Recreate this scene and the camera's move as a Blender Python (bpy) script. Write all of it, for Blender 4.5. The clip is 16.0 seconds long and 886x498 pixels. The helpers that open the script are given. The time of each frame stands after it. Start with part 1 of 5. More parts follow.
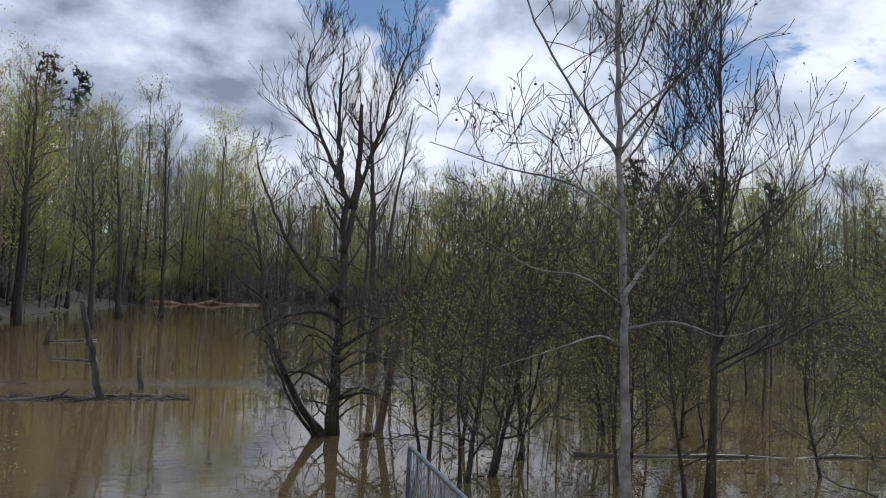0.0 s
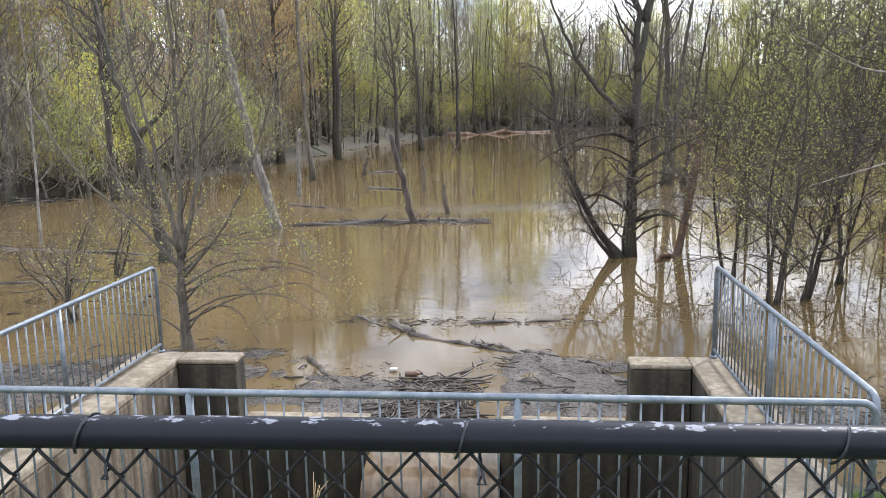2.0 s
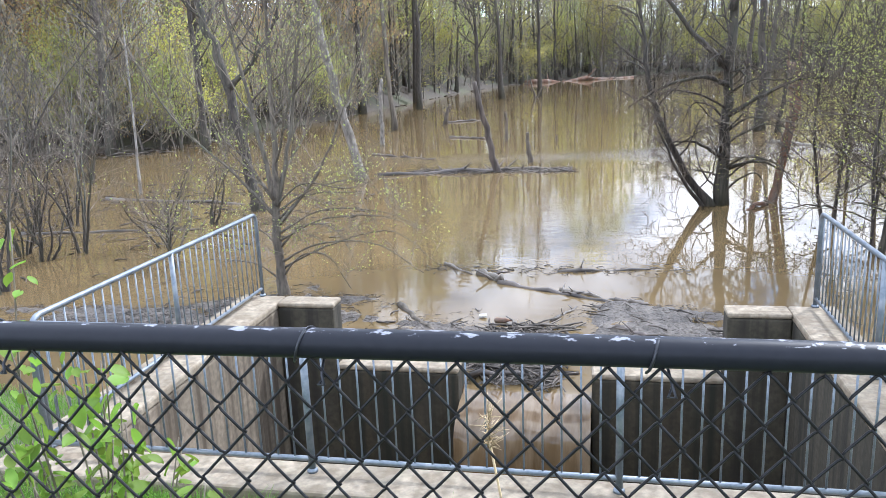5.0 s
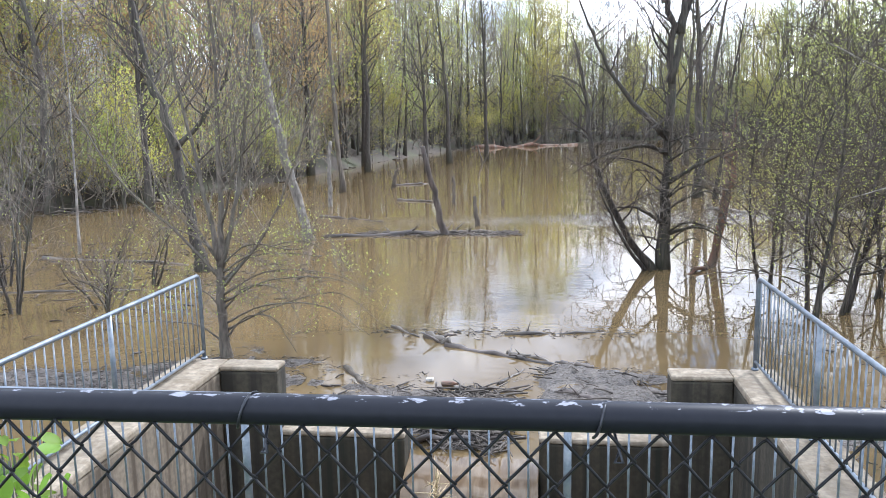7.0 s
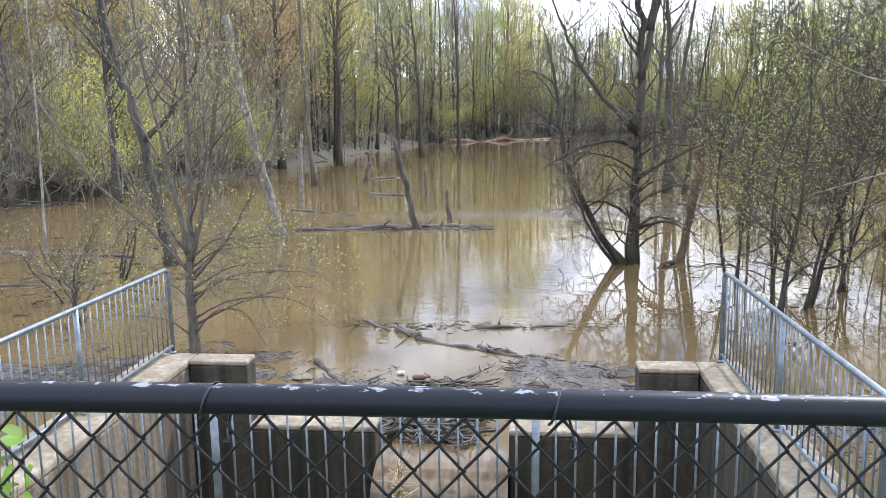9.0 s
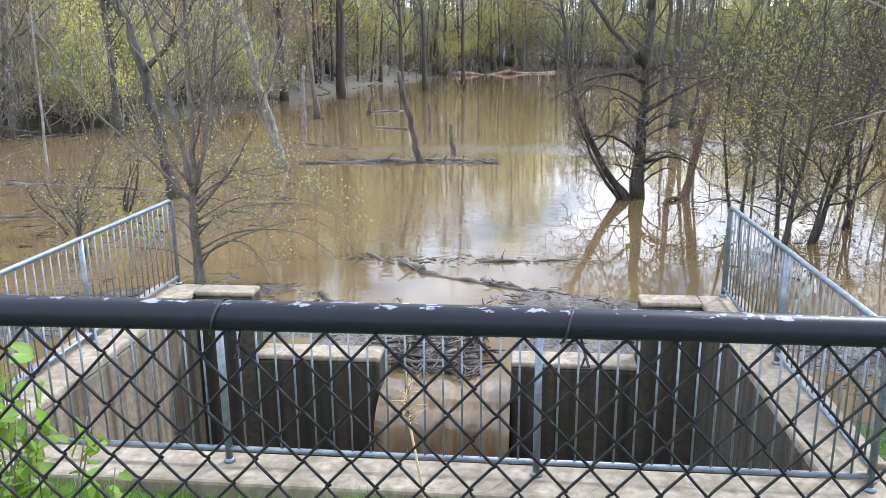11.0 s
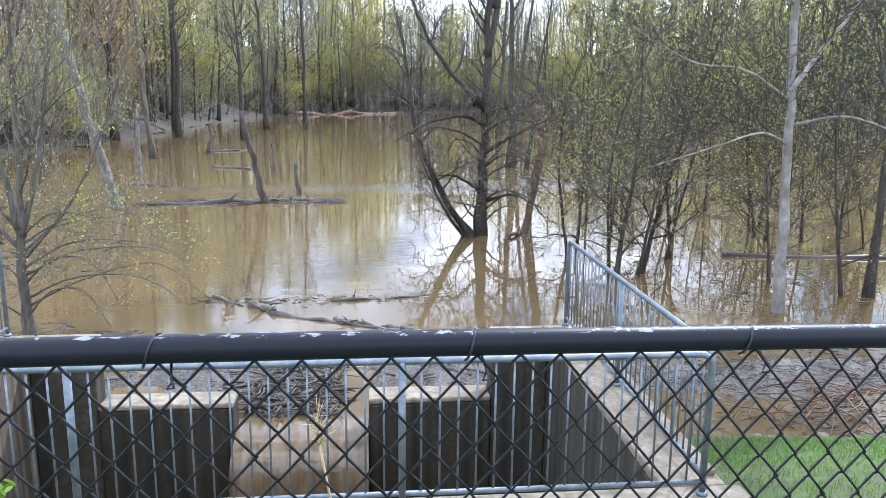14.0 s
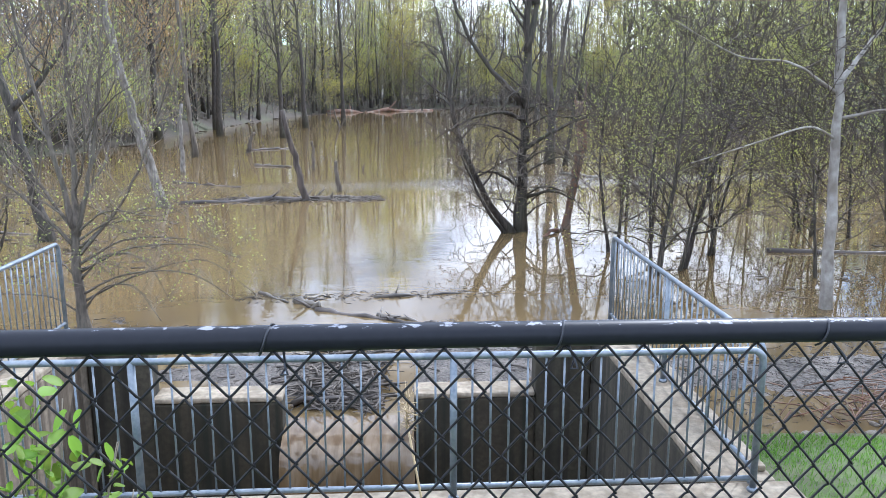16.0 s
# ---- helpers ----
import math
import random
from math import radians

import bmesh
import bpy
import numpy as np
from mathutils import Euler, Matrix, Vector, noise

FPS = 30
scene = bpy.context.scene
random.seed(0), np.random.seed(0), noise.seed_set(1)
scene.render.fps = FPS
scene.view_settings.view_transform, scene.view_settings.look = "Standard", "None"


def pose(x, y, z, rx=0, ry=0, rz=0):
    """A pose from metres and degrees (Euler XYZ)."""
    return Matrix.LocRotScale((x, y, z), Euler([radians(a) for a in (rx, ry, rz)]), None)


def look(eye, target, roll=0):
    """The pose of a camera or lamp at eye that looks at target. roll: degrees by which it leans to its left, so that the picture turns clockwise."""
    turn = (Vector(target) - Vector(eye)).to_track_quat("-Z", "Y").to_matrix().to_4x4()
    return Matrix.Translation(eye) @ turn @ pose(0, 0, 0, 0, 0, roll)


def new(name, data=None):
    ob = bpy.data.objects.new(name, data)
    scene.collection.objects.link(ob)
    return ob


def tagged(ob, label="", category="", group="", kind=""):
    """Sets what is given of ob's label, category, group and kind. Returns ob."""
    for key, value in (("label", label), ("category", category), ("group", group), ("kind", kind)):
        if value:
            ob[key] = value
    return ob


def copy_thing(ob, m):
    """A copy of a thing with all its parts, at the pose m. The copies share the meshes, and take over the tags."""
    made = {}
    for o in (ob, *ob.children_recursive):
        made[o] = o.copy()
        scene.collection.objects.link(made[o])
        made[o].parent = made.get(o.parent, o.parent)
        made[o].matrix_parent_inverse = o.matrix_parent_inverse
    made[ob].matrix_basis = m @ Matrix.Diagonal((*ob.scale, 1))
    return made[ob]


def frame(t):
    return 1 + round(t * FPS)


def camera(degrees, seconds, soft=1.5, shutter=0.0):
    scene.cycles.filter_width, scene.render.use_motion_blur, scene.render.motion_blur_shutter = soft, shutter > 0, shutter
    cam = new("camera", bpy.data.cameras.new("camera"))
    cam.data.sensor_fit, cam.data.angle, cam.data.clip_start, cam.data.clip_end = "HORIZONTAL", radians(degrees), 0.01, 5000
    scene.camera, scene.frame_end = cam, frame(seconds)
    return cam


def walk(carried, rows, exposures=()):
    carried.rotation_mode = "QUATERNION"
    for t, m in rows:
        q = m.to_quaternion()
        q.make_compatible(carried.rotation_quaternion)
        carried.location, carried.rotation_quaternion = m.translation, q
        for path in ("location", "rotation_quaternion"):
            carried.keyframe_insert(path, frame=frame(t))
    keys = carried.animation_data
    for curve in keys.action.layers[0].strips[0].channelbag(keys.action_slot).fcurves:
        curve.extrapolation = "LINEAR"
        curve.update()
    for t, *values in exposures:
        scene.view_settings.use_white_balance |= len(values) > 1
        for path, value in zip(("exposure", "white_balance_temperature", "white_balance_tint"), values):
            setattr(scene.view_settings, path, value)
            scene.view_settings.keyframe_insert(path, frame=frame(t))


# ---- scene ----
cam = camera(59.1, 16.0, soft=0.6)
PATH = [
    (0, (0.986, 1.497, 2.879), (1.504, 3.427, 2.976), 2.2),
    (0.5, (1.014, 1.519, 2.878), (1.829, 3.344, 2.94), 2.3),
    (1, (1.012, 1.493, 2.875), (1.683, 3.376, 2.928), 2.1),
    (1.5, (0.918, 1.579, 2.828), (1.11, 3.566, 2.7), 0.3),
    (2, (0.895, 1.619, 2.811), (0.696, 3.577, 2.459), -1.2),
    (2.5, (0.855, 1.609, 2.797), (0.523, 3.535, 2.368), -1.6),
    (3, (0.839, 1.585, 2.797), (0.461, 3.495, 2.343), -2.1),
    (3.5, (0.822, 1.587, 2.8), (0.423, 3.49, 2.335), -2.5),
    (4, (0.779, 1.558, 2.8), (0.383, 3.462, 2.334), -2.4),
    (6.5, (0.736, 1.525, 2.779), (0.337, 3.426, 2.301), -2.4),
    (7, (0.744, 1.529, 2.796), (0.479, 3.486, 2.477), -1.2),
    (7.5, (0.75, 1.533, 2.804), (0.551, 3.51, 2.578), -0.7),
    (8, (0.761, 1.537, 2.804), (0.57, 3.516, 2.592), -0.7),
    (8.5, (0.766, 1.511, 2.802), (0.58, 3.485, 2.546), -0.7),
    (9, (0.765, 1.507, 2.797), (0.57, 3.469, 2.462), -0.8),
    (9.5, (0.761, 1.512, 2.774), (0.559, 3.446, 2.304), -0.7),
    (12, (0.748, 1.542, 2.761), (0.544, 3.462, 2.237), -0.4),
    (12.5, (0.763, 1.588, 2.748), (0.547, 3.497, 2.192), -0.1),
    (13, (0.793, 1.624, 2.738), (0.596, 3.539, 2.195), 0.0),
    (13.5, (0.75, 1.535, 2.773), (0.839, 3.484, 2.337), 0.1),
    (14, (0.649, 1.369, 2.793), (0.842, 3.319, 2.393), 0.6),
    (14.5, (0.624, 1.358, 2.79), (0.814, 3.308, 2.393), 0.5),
    (15, (0.596, 1.275, 2.812), (0.783, 3.226, 2.413), 0.7),
    (15.5, (0.565, 1.232, 2.819), (0.721, 3.184, 2.413), 0.5),
    (16, (0.548, 1.295, 2.809), (0.648, 3.25, 2.4), -0.1),
]
walk(cam, [(t, look(eye, target, roll)) for t, eye, target, roll in PATH],
     exposures=[(t, e, k, 12) for t, e, k in ((0, -1.8, 5800), (1.2, -1.8, 5800), (1.5, -1.4, 5900), (2.0, -0.3, 6100), (2.5, 0.07, 5950), (4.0, 0.15, 5700), (6.5, 0.1, 5650),
                                        (7.0, -0.02, 5700), (7.5, -0.58, 5750), (8.0, -0.64, 5750), (8.5, -0.52, 5750), (9.0, -0.08, 5800), (9.5, 0.06, 5800), (12.0, 0.04, 5600), (16.0, 0.0, 5450))])

# ---- world, sun and exposure ----
WATER = -0.9
SUN_EL, SUN_AZ = radians(44), radians(40)      # azimuth from +y towards +x
CLOUD_SCALE, CLOUD_SHIFT = 2.3, (3.1, 0.4, 0.0)

world = bpy.data.worlds.new("sky")
scene.world = world
world.use_nodes = True


def build_world():
    nt = world.node_tree
    nt.nodes.clear()
    n, l = nt.nodes.new, nt.links.new
    out = n("ShaderNodeOutputWorld")
    sky = n("ShaderNodeTexSky")
    sky.sky_type, sky.sun_disc = "NISHITA", False
    sky.air_density, sky.dust_density, sky.ozone_density = 1.0, 0.15, 2.5
    sky.sun_elevation, sky.sun_rotation = SUN_EL, SUN_AZ
    sky_bg = n("ShaderNodeBackground")
    sky_bg.inputs["Strength"].default_value = 0.24
    l(sky.outputs[0], sky_bg.inputs["Color"])
    # cumulus layer: direction flattened onto a ceiling of cloud
    co = n("ShaderNodeTexCoord")
    sep = n("ShaderNodeSeparateXYZ")
    l(co.outputs["Generated"], sep.inputs[0])
    lift = n("ShaderNodeMath"); lift.operation = "ADD"; lift.inputs[1].default_value = 0.42
    up = n("ShaderNodeMath"); up.operation = "MAXIMUM"; up.inputs[1].default_value = 0.0
    l(sep.outputs["Z"], up.inputs[0]); l(up.outputs[0], lift.inputs[0])
    dx = n("ShaderNodeMath"); dx.operation = "DIVIDE"; l(sep.outputs["X"], dx.inputs[0]); l(lift.outputs[0], dx.inputs[1])
    dy = n("ShaderNodeMath"); dy.operation = "DIVIDE"; l(sep.outputs["Y"], dy.inputs[0]); l(lift.outputs[0], dy.inputs[1])
    com = n("ShaderNodeCombineXYZ"); l(dx.outputs[0], com.inputs[0]); l(dy.outputs[0], com.inputs[1])
    mp = n("ShaderNodeMapping"); mp.inputs["Location"].default_value = CLOUD_SHIFT
    l(com.outputs[0], mp.inputs["Vector"])
    big = n("ShaderNodeTexNoise"); big.inputs["Scale"].default_value = CLOUD_SCALE
    big.inputs["Detail"].default_value, big.inputs["Roughness"].default_value = 11, 0.60
    big.inputs["Distortion"].default_value = 0.25
    l(mp.outputs[0], big.inputs["Vector"])
    def lobe(azimuth, elevation, width, gain, into):
        """A broad swelling or thinning of the cloud round one direction."""
        a, e = radians(azimuth), radians(elevation)
        dot = n("ShaderNodeVectorMath"); dot.operation = "DOT_PRODUCT"
        dot.inputs[1].default_value = (math.sin(a) * math.cos(e), math.cos(a) * math.cos(e), math.sin(e))
        l(co.outputs["Generated"], dot.inputs[0])
        fall = n("ShaderNodeMapRange"); fall.interpolation_type = "SMOOTHSTEP"
        fall.inputs["From Min"].default_value, fall.inputs["From Max"].default_value = math.cos(radians(width)), 1.0
        fall.inputs["To Max"].default_value = gain
        l(dot.outputs["Value"], fall.inputs["Value"])
        total = n("ShaderNodeMath"); total.operation = "ADD"
        l(into, total.inputs[0]); l(fall.outputs["Result"], total.inputs[1])
        return total.outputs[0]

    extent = big.outputs["Fac"]
    for azimuth, elevation, width, gain in ((16, 7, 20, 0.06), (-6, 16, 18, 0.07), (9, 21, 9, -0.14), (33, 18, 9, -0.15), (24, 15, 8, 0.05)):
        extent = lobe(azimuth, elevation, width, gain, extent)
    cover = n("ShaderNodeMapRange"); cover.interpolation_type = "SMOOTHSTEP"
    cover.inputs["From Min"].default_value, cover.inputs["From Max"].default_value = 0.40, 0.475
    l(extent, cover.inputs["Value"])
    # shading of the cloud: thick parts grey, thin parts white
    thick = n("ShaderNodeValToRGB")
    cr = thick.color_ramp
    cr.elements[0].position, cr.elements[0].color = 0.47, (1.0, 1.0, 1.0, 1)
    cr.elements[1].position, cr.elements[1].color = 0.66, (0.26, 0.295, 0.36, 1)
    e = cr.elements.new(0.55); e.color = (0.66, 0.70, 0.78, 1)
    fine = n("ShaderNodeTexNoise"); fine.inputs["Scale"].default_value = CLOUD_SCALE * 3.2
    fine.inputs["Detail"].default_value = 8
    l(mp.outputs[0], fine.inputs["Vector"])
    mixf = n("ShaderNodeMix"); mixf.data_type = "FLOAT"; mixf.inputs["Factor"].default_value = 0.35
    l(big.outputs["Fac"], mixf.inputs["A"]); l(fine.outputs["Fac"], mixf.inputs["B"])
    bulk = lobe(-7, 17, 18, 0.09, mixf.outputs["Result"])
    bulk = lobe(16, 8, 18, -0.02, bulk)
    l(bulk, thick.inputs["Fac"])
    cloud_bg = n("ShaderNodeBackground")
    cloud_bg.inputs["Strength"].default_value = 3.4
    l(thick.outputs["Color"], cloud_bg.inputs["Color"])
    mix = n("ShaderNodeMixShader")
    l(cover.outputs["Result"], mix.inputs["Fac"])
    l(sky_bg.outputs[0], mix.inputs[1]); l(cloud_bg.outputs[0], mix.inputs[2])
    l(mix.outputs[0], out.inputs["Surface"])


build_world()
sun = new("sun", bpy.data.lights.new("sun", "SUN"))
sun.data.energy, sun.data.angle, sun.data.color = 5.0, radians(2.0), (1.0, 0.965, 0.91)
sun.matrix_world = look((20 * math.sin(SUN_AZ), 20 * math.cos(SUN_AZ), 20 * math.tan(SUN_EL)), (0, 0, 0))


# ---- materials ----
def material(name, base, rough=0.8, metal=0.0, second=None, scale=8.0, stretch=(1, 1, 1), bump=0.3, bump_dist=0.01,
             stain=None, stain_scale=1.2, stain_amt=0.5, per_object=0.0, translucent=0.0, specular=0.5, object_space=True):
    """Base colour with fine grain (second colour) and large stains; bump from the grain."""
    m = bpy.data.materials.new(name)
    m.use_nodes = True
    nt = m.node_tree
    n, l = nt.nodes.new, nt.links.new
    bsdf = nt.nodes["Principled BSDF"]
    bsdf.inputs["Roughness"].default_value, bsdf.inputs["Metallic"].default_value = rough, metal
    bsdf.inputs["Specular IOR Level"].default_value = specular
    co = n("ShaderNodeTexCoord")
    mp = n("ShaderNodeMapping"); mp.inputs["Scale"].default_value = stretch
    l(co.outputs["Object"], mp.inputs["Vector"])
    grain = n("ShaderNodeTexNoise"); grain.inputs["Scale"].default_value, grain.inputs["Detail"].default_value = scale, 6
    l(mp.outputs[0], grain.inputs["Vector"])
    ramp = n("ShaderNodeMapRange"); ramp.inputs["From Min"].default_value, ramp.inputs["From Max"].default_value = 0.34, 0.66
    l(grain.outputs["Fac"], ramp.inputs["Value"])
    mix = n("ShaderNodeMix"); mix.data_type = "RGBA"
    mix.inputs["A"].default_value = (*base, 1); mix.inputs["B"].default_value = (*(second or [c * 0.6 for c in base]), 1)
    l(ramp.outputs["Result"], mix.inputs["Factor"])
    col = mix.outputs["Result"]
    if stain:
        big = n("ShaderNodeTexNoise"); big.inputs["Scale"].default_value, big.inputs["Detail"].default_value = stain_scale, 5
        l(mp.outputs[0], big.inputs["Vector"])
        r2 = n("ShaderNodeMapRange"); r2.inputs["From Min"].default_value, r2.inputs["From Max"].default_value = 0.45, 0.62
        r2.inputs["To Max"].default_value = stain_amt
        l(big.outputs["Fac"], r2.inputs["Value"])
        mix2 = n("ShaderNodeMix"); mix2.data_type = "RGBA"; mix2.inputs["B"].default_value = (*stain, 1)
        l(col, mix2.inputs["A"]); l(r2.outputs["Result"], mix2.inputs["Factor"])
        col = mix2.outputs["Result"]
    if per_object:
        info = n("ShaderNodeObjectInfo")
        hsv = n("ShaderNodeHueSaturation")
        vr = n("ShaderNodeMapRange"); vr.inputs["To Min"].default_value, vr.inputs["To Max"].default_value = 1 - per_object, 1 + per_object
        hr = n("ShaderNodeMapRange"); hr.inputs["To Min"].default_value, hr.inputs["To Max"].default_value = 0.5 - per_object * 0.06, 0.5 + per_object * 0.06
        l(info.outputs["Random"], vr.inputs["Value"]); l(info.outputs["Random"], hr.inputs["Value"])
        l(vr.outputs["Result"], hsv.inputs["Value"]); l(hr.outputs["Result"], hsv.inputs["Hue"]); l(col, hsv.inputs["Color"])
        col = hsv.outputs["Color"]
    l(col, bsdf.inputs["Base Color"])
    if bump:
        b = n("ShaderNodeBump"); b.inputs["Strength"].default_value, b.inputs["Distance"].default_value = bump, bump_dist
        l(grain.outputs["Fac"], b.inputs["Height"]); l(b.outputs[0], bsdf.inputs["Normal"])
    if translucent:
        tr = n("ShaderNodeBsdfTranslucent"); l(col, tr.inputs["Color"])
        ms = n("ShaderNodeMixShader"); ms.inputs["Fac"].default_value = translucent
        l(bsdf.outputs[0], ms.inputs[1]); l(tr.outputs[0], ms.inputs[2])
        l(ms.outputs[0], nt.nodes["Material Output"].inputs["Surface"])
    return m


def leaf_material(name, a, b, translucent=0.6):
    """Young leaves: colour differs from leaf to leaf and from tree to tree; light shines through."""
    m = bpy.data.materials.new(name)
    m.use_nodes = True
    nt = m.node_tree
    n, l = nt.nodes.new, nt.links.new
    bsdf = nt.nodes["Principled BSDF"]
    bsdf.inputs["Roughness"].default_value = 0.55
    geo = n("ShaderNodeNewGeometry")
    mix = n("ShaderNodeMix"); mix.data_type = "RGBA"
    mix.inputs["A"].default_value, mix.inputs["B"].default_value = (*a, 1), (*b, 1)
    l(geo.outputs["Random Per Island"], mix.inputs["Factor"])
    info = n("ShaderNodeObjectInfo")
    vr = n("ShaderNodeMapRange"); vr.inputs["To Min"].default_value, vr.inputs["To Max"].default_value = 0.75, 1.3
    hr = n("ShaderNodeMapRange"); hr.inputs["To Min"].default_value, hr.inputs["To Max"].default_value = 0.485, 0.515
    hsv = n("ShaderNodeHueSaturation")
    l(info.outputs["Random"], vr.inputs["Value"]); l(info.outputs["Random"], hr.inputs["Value"])
    l(vr.outputs["Result"], hsv.inputs["Value"]); l(hr.outputs["Result"], hsv.inputs["Hue"]); l(mix.outputs["Result"], hsv.inputs["Color"])
    l(hsv.outputs[0], bsdf.inputs["Base Color"])
    tr = n("ShaderNodeBsdfTranslucent"); l(hsv.outputs[0], tr.inputs["Color"])
    ms = n("ShaderNodeMixShader"); ms.inputs["Fac"].default_value = translucent
    l(bsdf.outputs[0], ms.inputs[1]); l(tr.outputs[0], ms.inputs[2])
    l(ms.outputs[0], nt.nodes["Material Output"].inputs["Surface"])
    return m


def water_material():
    """Silt-laden flood water: opaque brown body under a clear, gently rippled skin."""
    m = bpy.data.materials.new("muddy_water")
    m.use_nodes = True
    nt = m.node_tree
    n, l = nt.nodes.new, nt.links.new
    bsdf = nt.nodes["Principled BSDF"]
    bsdf.inputs["Roughness"].default_value, bsdf.inputs["IOR"].default_value = 0.02, 1.33
    co = n("ShaderNodeTexCoord")
    silt = n("ShaderNodeTexNoise"); silt.inputs["Scale"].default_value, silt.inputs["Detail"].default_value = 0.12, 4
    l(co.outputs["Object"], silt.inputs["Vector"])
    mix = n("ShaderNodeMix"); mix.data_type = "RGBA"
    mix.inputs["A"].default_value, mix.inputs["B"].default_value = (0.118, 0.082, 0.038, 1), (0.148, 0.107, 0.054, 1)
    l(silt.outputs["Fac"], mix.inputs["Factor"]); l(mix.outputs["Result"], bsdf.inputs["Base Color"])
    mp = n("ShaderNodeMapping"); mp.inputs["Scale"].default_value = (1.0, 1.6, 1.0)
    l(co.outputs["Object"], mp.inputs["Vector"])
    rip = n("ShaderNodeTexNoise"); rip.inputs["Scale"].default_value, rip.inputs["Detail"].default_value = 3.0, 3
    l(mp.outputs[0], rip.inputs["Vector"])
    swell = n("ShaderNodeTexNoise"); swell.inputs["Scale"].default_value, swell.inputs["Detail"].default_value = 0.7, 2
    l(mp.outputs[0], swell.inputs["Vector"])
    # cat's-paws: patches that the breeze ruffles
    mp2 = n("ShaderNodeMapping"); mp2.inputs["Scale"].default_value = (0.05, 0.16, 1.0)
    mp2.inputs["Location"].default_value = (0.15, 0.35, 0)
    l(co.outputs["Object"], mp2.inputs["Vector"])
    paw = n("ShaderNodeTexNoise"); paw.inputs["Scale"].default_value, paw.inputs["Detail"].default_value = 1.0, 3
    l(mp2.outputs[0], paw.inputs["Vector"])
    pr = n("ShaderNodeMapRange"); pr.interpolation_type = "SMOOTHSTEP"
    pr.inputs["From Min"].default_value, pr.inputs["From Max"].default_value = 0.5, 0.66
    pr.inputs["To Min"].default_value, pr.inputs["To Max"].default_value = 0.22, 1.0
    l(paw.outputs["Fac"], pr.inputs["Value"])
    amp = n("ShaderNodeMath"); amp.operation = "MULTIPLY"
    l(rip.outputs["Fac"], amp.inputs[0]); l(pr.outputs["Result"], amp.inputs[1])
    # a streak of small wavelets across the open water
    sep = n("ShaderNodeSeparateXYZ"); l(co.outputs["Object"], sep.inputs[0])
    off = n("ShaderNodeMath"); off.operation = "MULTIPLY_ADD"; off.inputs[1].default_value, off.inputs[2].default_value = -0.12, -31.2
    l(sep.outputs["X"], off.inputs[0])
    dy = n("ShaderNodeMath"); dy.operation = "ADD"; l(sep.outputs["Y"], dy.inputs[0]); l(off.outputs[0], dy.inputs[1])
    ab = n("ShaderNodeMath"); ab.operation = "ABSOLUTE"; l(dy.outputs[0], ab.inputs[0])
    wob = n("ShaderNodeMath"); wob.operation = "MULTIPLY_ADD"; wob.inputs[1].default_value = 5.0; l(silt.outputs["Fac"], wob.inputs[0]); l(ab.outputs[0], wob.inputs[2])
    band = n("ShaderNodeMapRange"); band.interpolation_type = "SMOOTHSTEP"
    band.inputs["From Min"].default_value, band.inputs["From Max"].default_value = 5.2, 2.6
    l(wob.outputs[0], band.inputs["Value"])
    wl = n("ShaderNodeTexNoise"); wl.inputs["Scale"].default_value, wl.inputs["Detail"].default_value = 5.5, 3
    l(mp.outputs[0], wl.inputs["Vector"])
    streak = n("ShaderNodeMath"); streak.operation = "MULTIPLY"; l(wl.outputs["Fac"], streak.inputs[0]); l(band.outputs["Result"], streak.inputs[1])
    streak2 = n("ShaderNodeMath"); streak2.operation = "MULTIPLY_ADD"; streak2.inputs[1].default_value = 4.0
    l(streak.outputs[0], streak2.inputs[0]); l(amp.outputs[0], streak2.inputs[2])
    add = n("ShaderNodeMath"); add.operation = "MULTIPLY_ADD"; add.inputs[1].default_value = 0.5
    l(swell.outputs["Fac"], add.inputs[0]); l(streak2.outputs[0], add.inputs[2])
    b = n("ShaderNodeBump"); b.inputs["Strength"].default_value, b.inputs["Distance"].default_value = 0.2, 0.03
    l(add.outputs[0], b.inputs["Height"]); l(b.outputs[0], bsdf.inputs["Normal"])
    return m


def concrete_material(name, base, streak, amount):
    """Board-marked concrete with rain streaks that run down its sides, pits and pale bloom."""
    m = material(name, base, rough=0.9, second=[c * 0.6 for c in base], scale=17, stain=[c * 0.42 for c in base], stain_scale=1.9,
                 stain_amt=0.5, bump=0.6, bump_dist=0.008)
    nt = m.node_tree
    n, l = nt.nodes.new, nt.links.new
    bsdf = nt.nodes["Principled BSDF"]
    col = bsdf.inputs["Base Color"].links[0].from_socket
    co = n("ShaderNodeTexCoord")
    mp = n("ShaderNodeMapping"); mp.inputs["Scale"].default_value = (6.5, 6.5, 0.10)
    l(co.outputs["Object"], mp.inputs["Vector"])
    ns = n("ShaderNodeTexNoise"); ns.inputs["Scale"].default_value, ns.inputs["Detail"].default_value = 1.0, 5
    l(mp.outputs[0], ns.inputs["Vector"])
    r = n("ShaderNodeMapRange"); r.inputs["From Min"].default_value, r.inputs["From Max"].default_value = 0.44, 0.60
    r.inputs["To Max"].default_value = amount
    l(ns.outputs["Fac"], r.inputs["Value"])
    mix = n("ShaderNodeMix"); mix.data_type = "RGBA"; mix.inputs["B"].default_value = (*streak, 1)
    l(col, mix.inputs["A"]); l(r.outputs["Result"], mix.inputs["Factor"]); l(mix.outputs["Result"], bsdf.inputs["Base Color"])
    return m


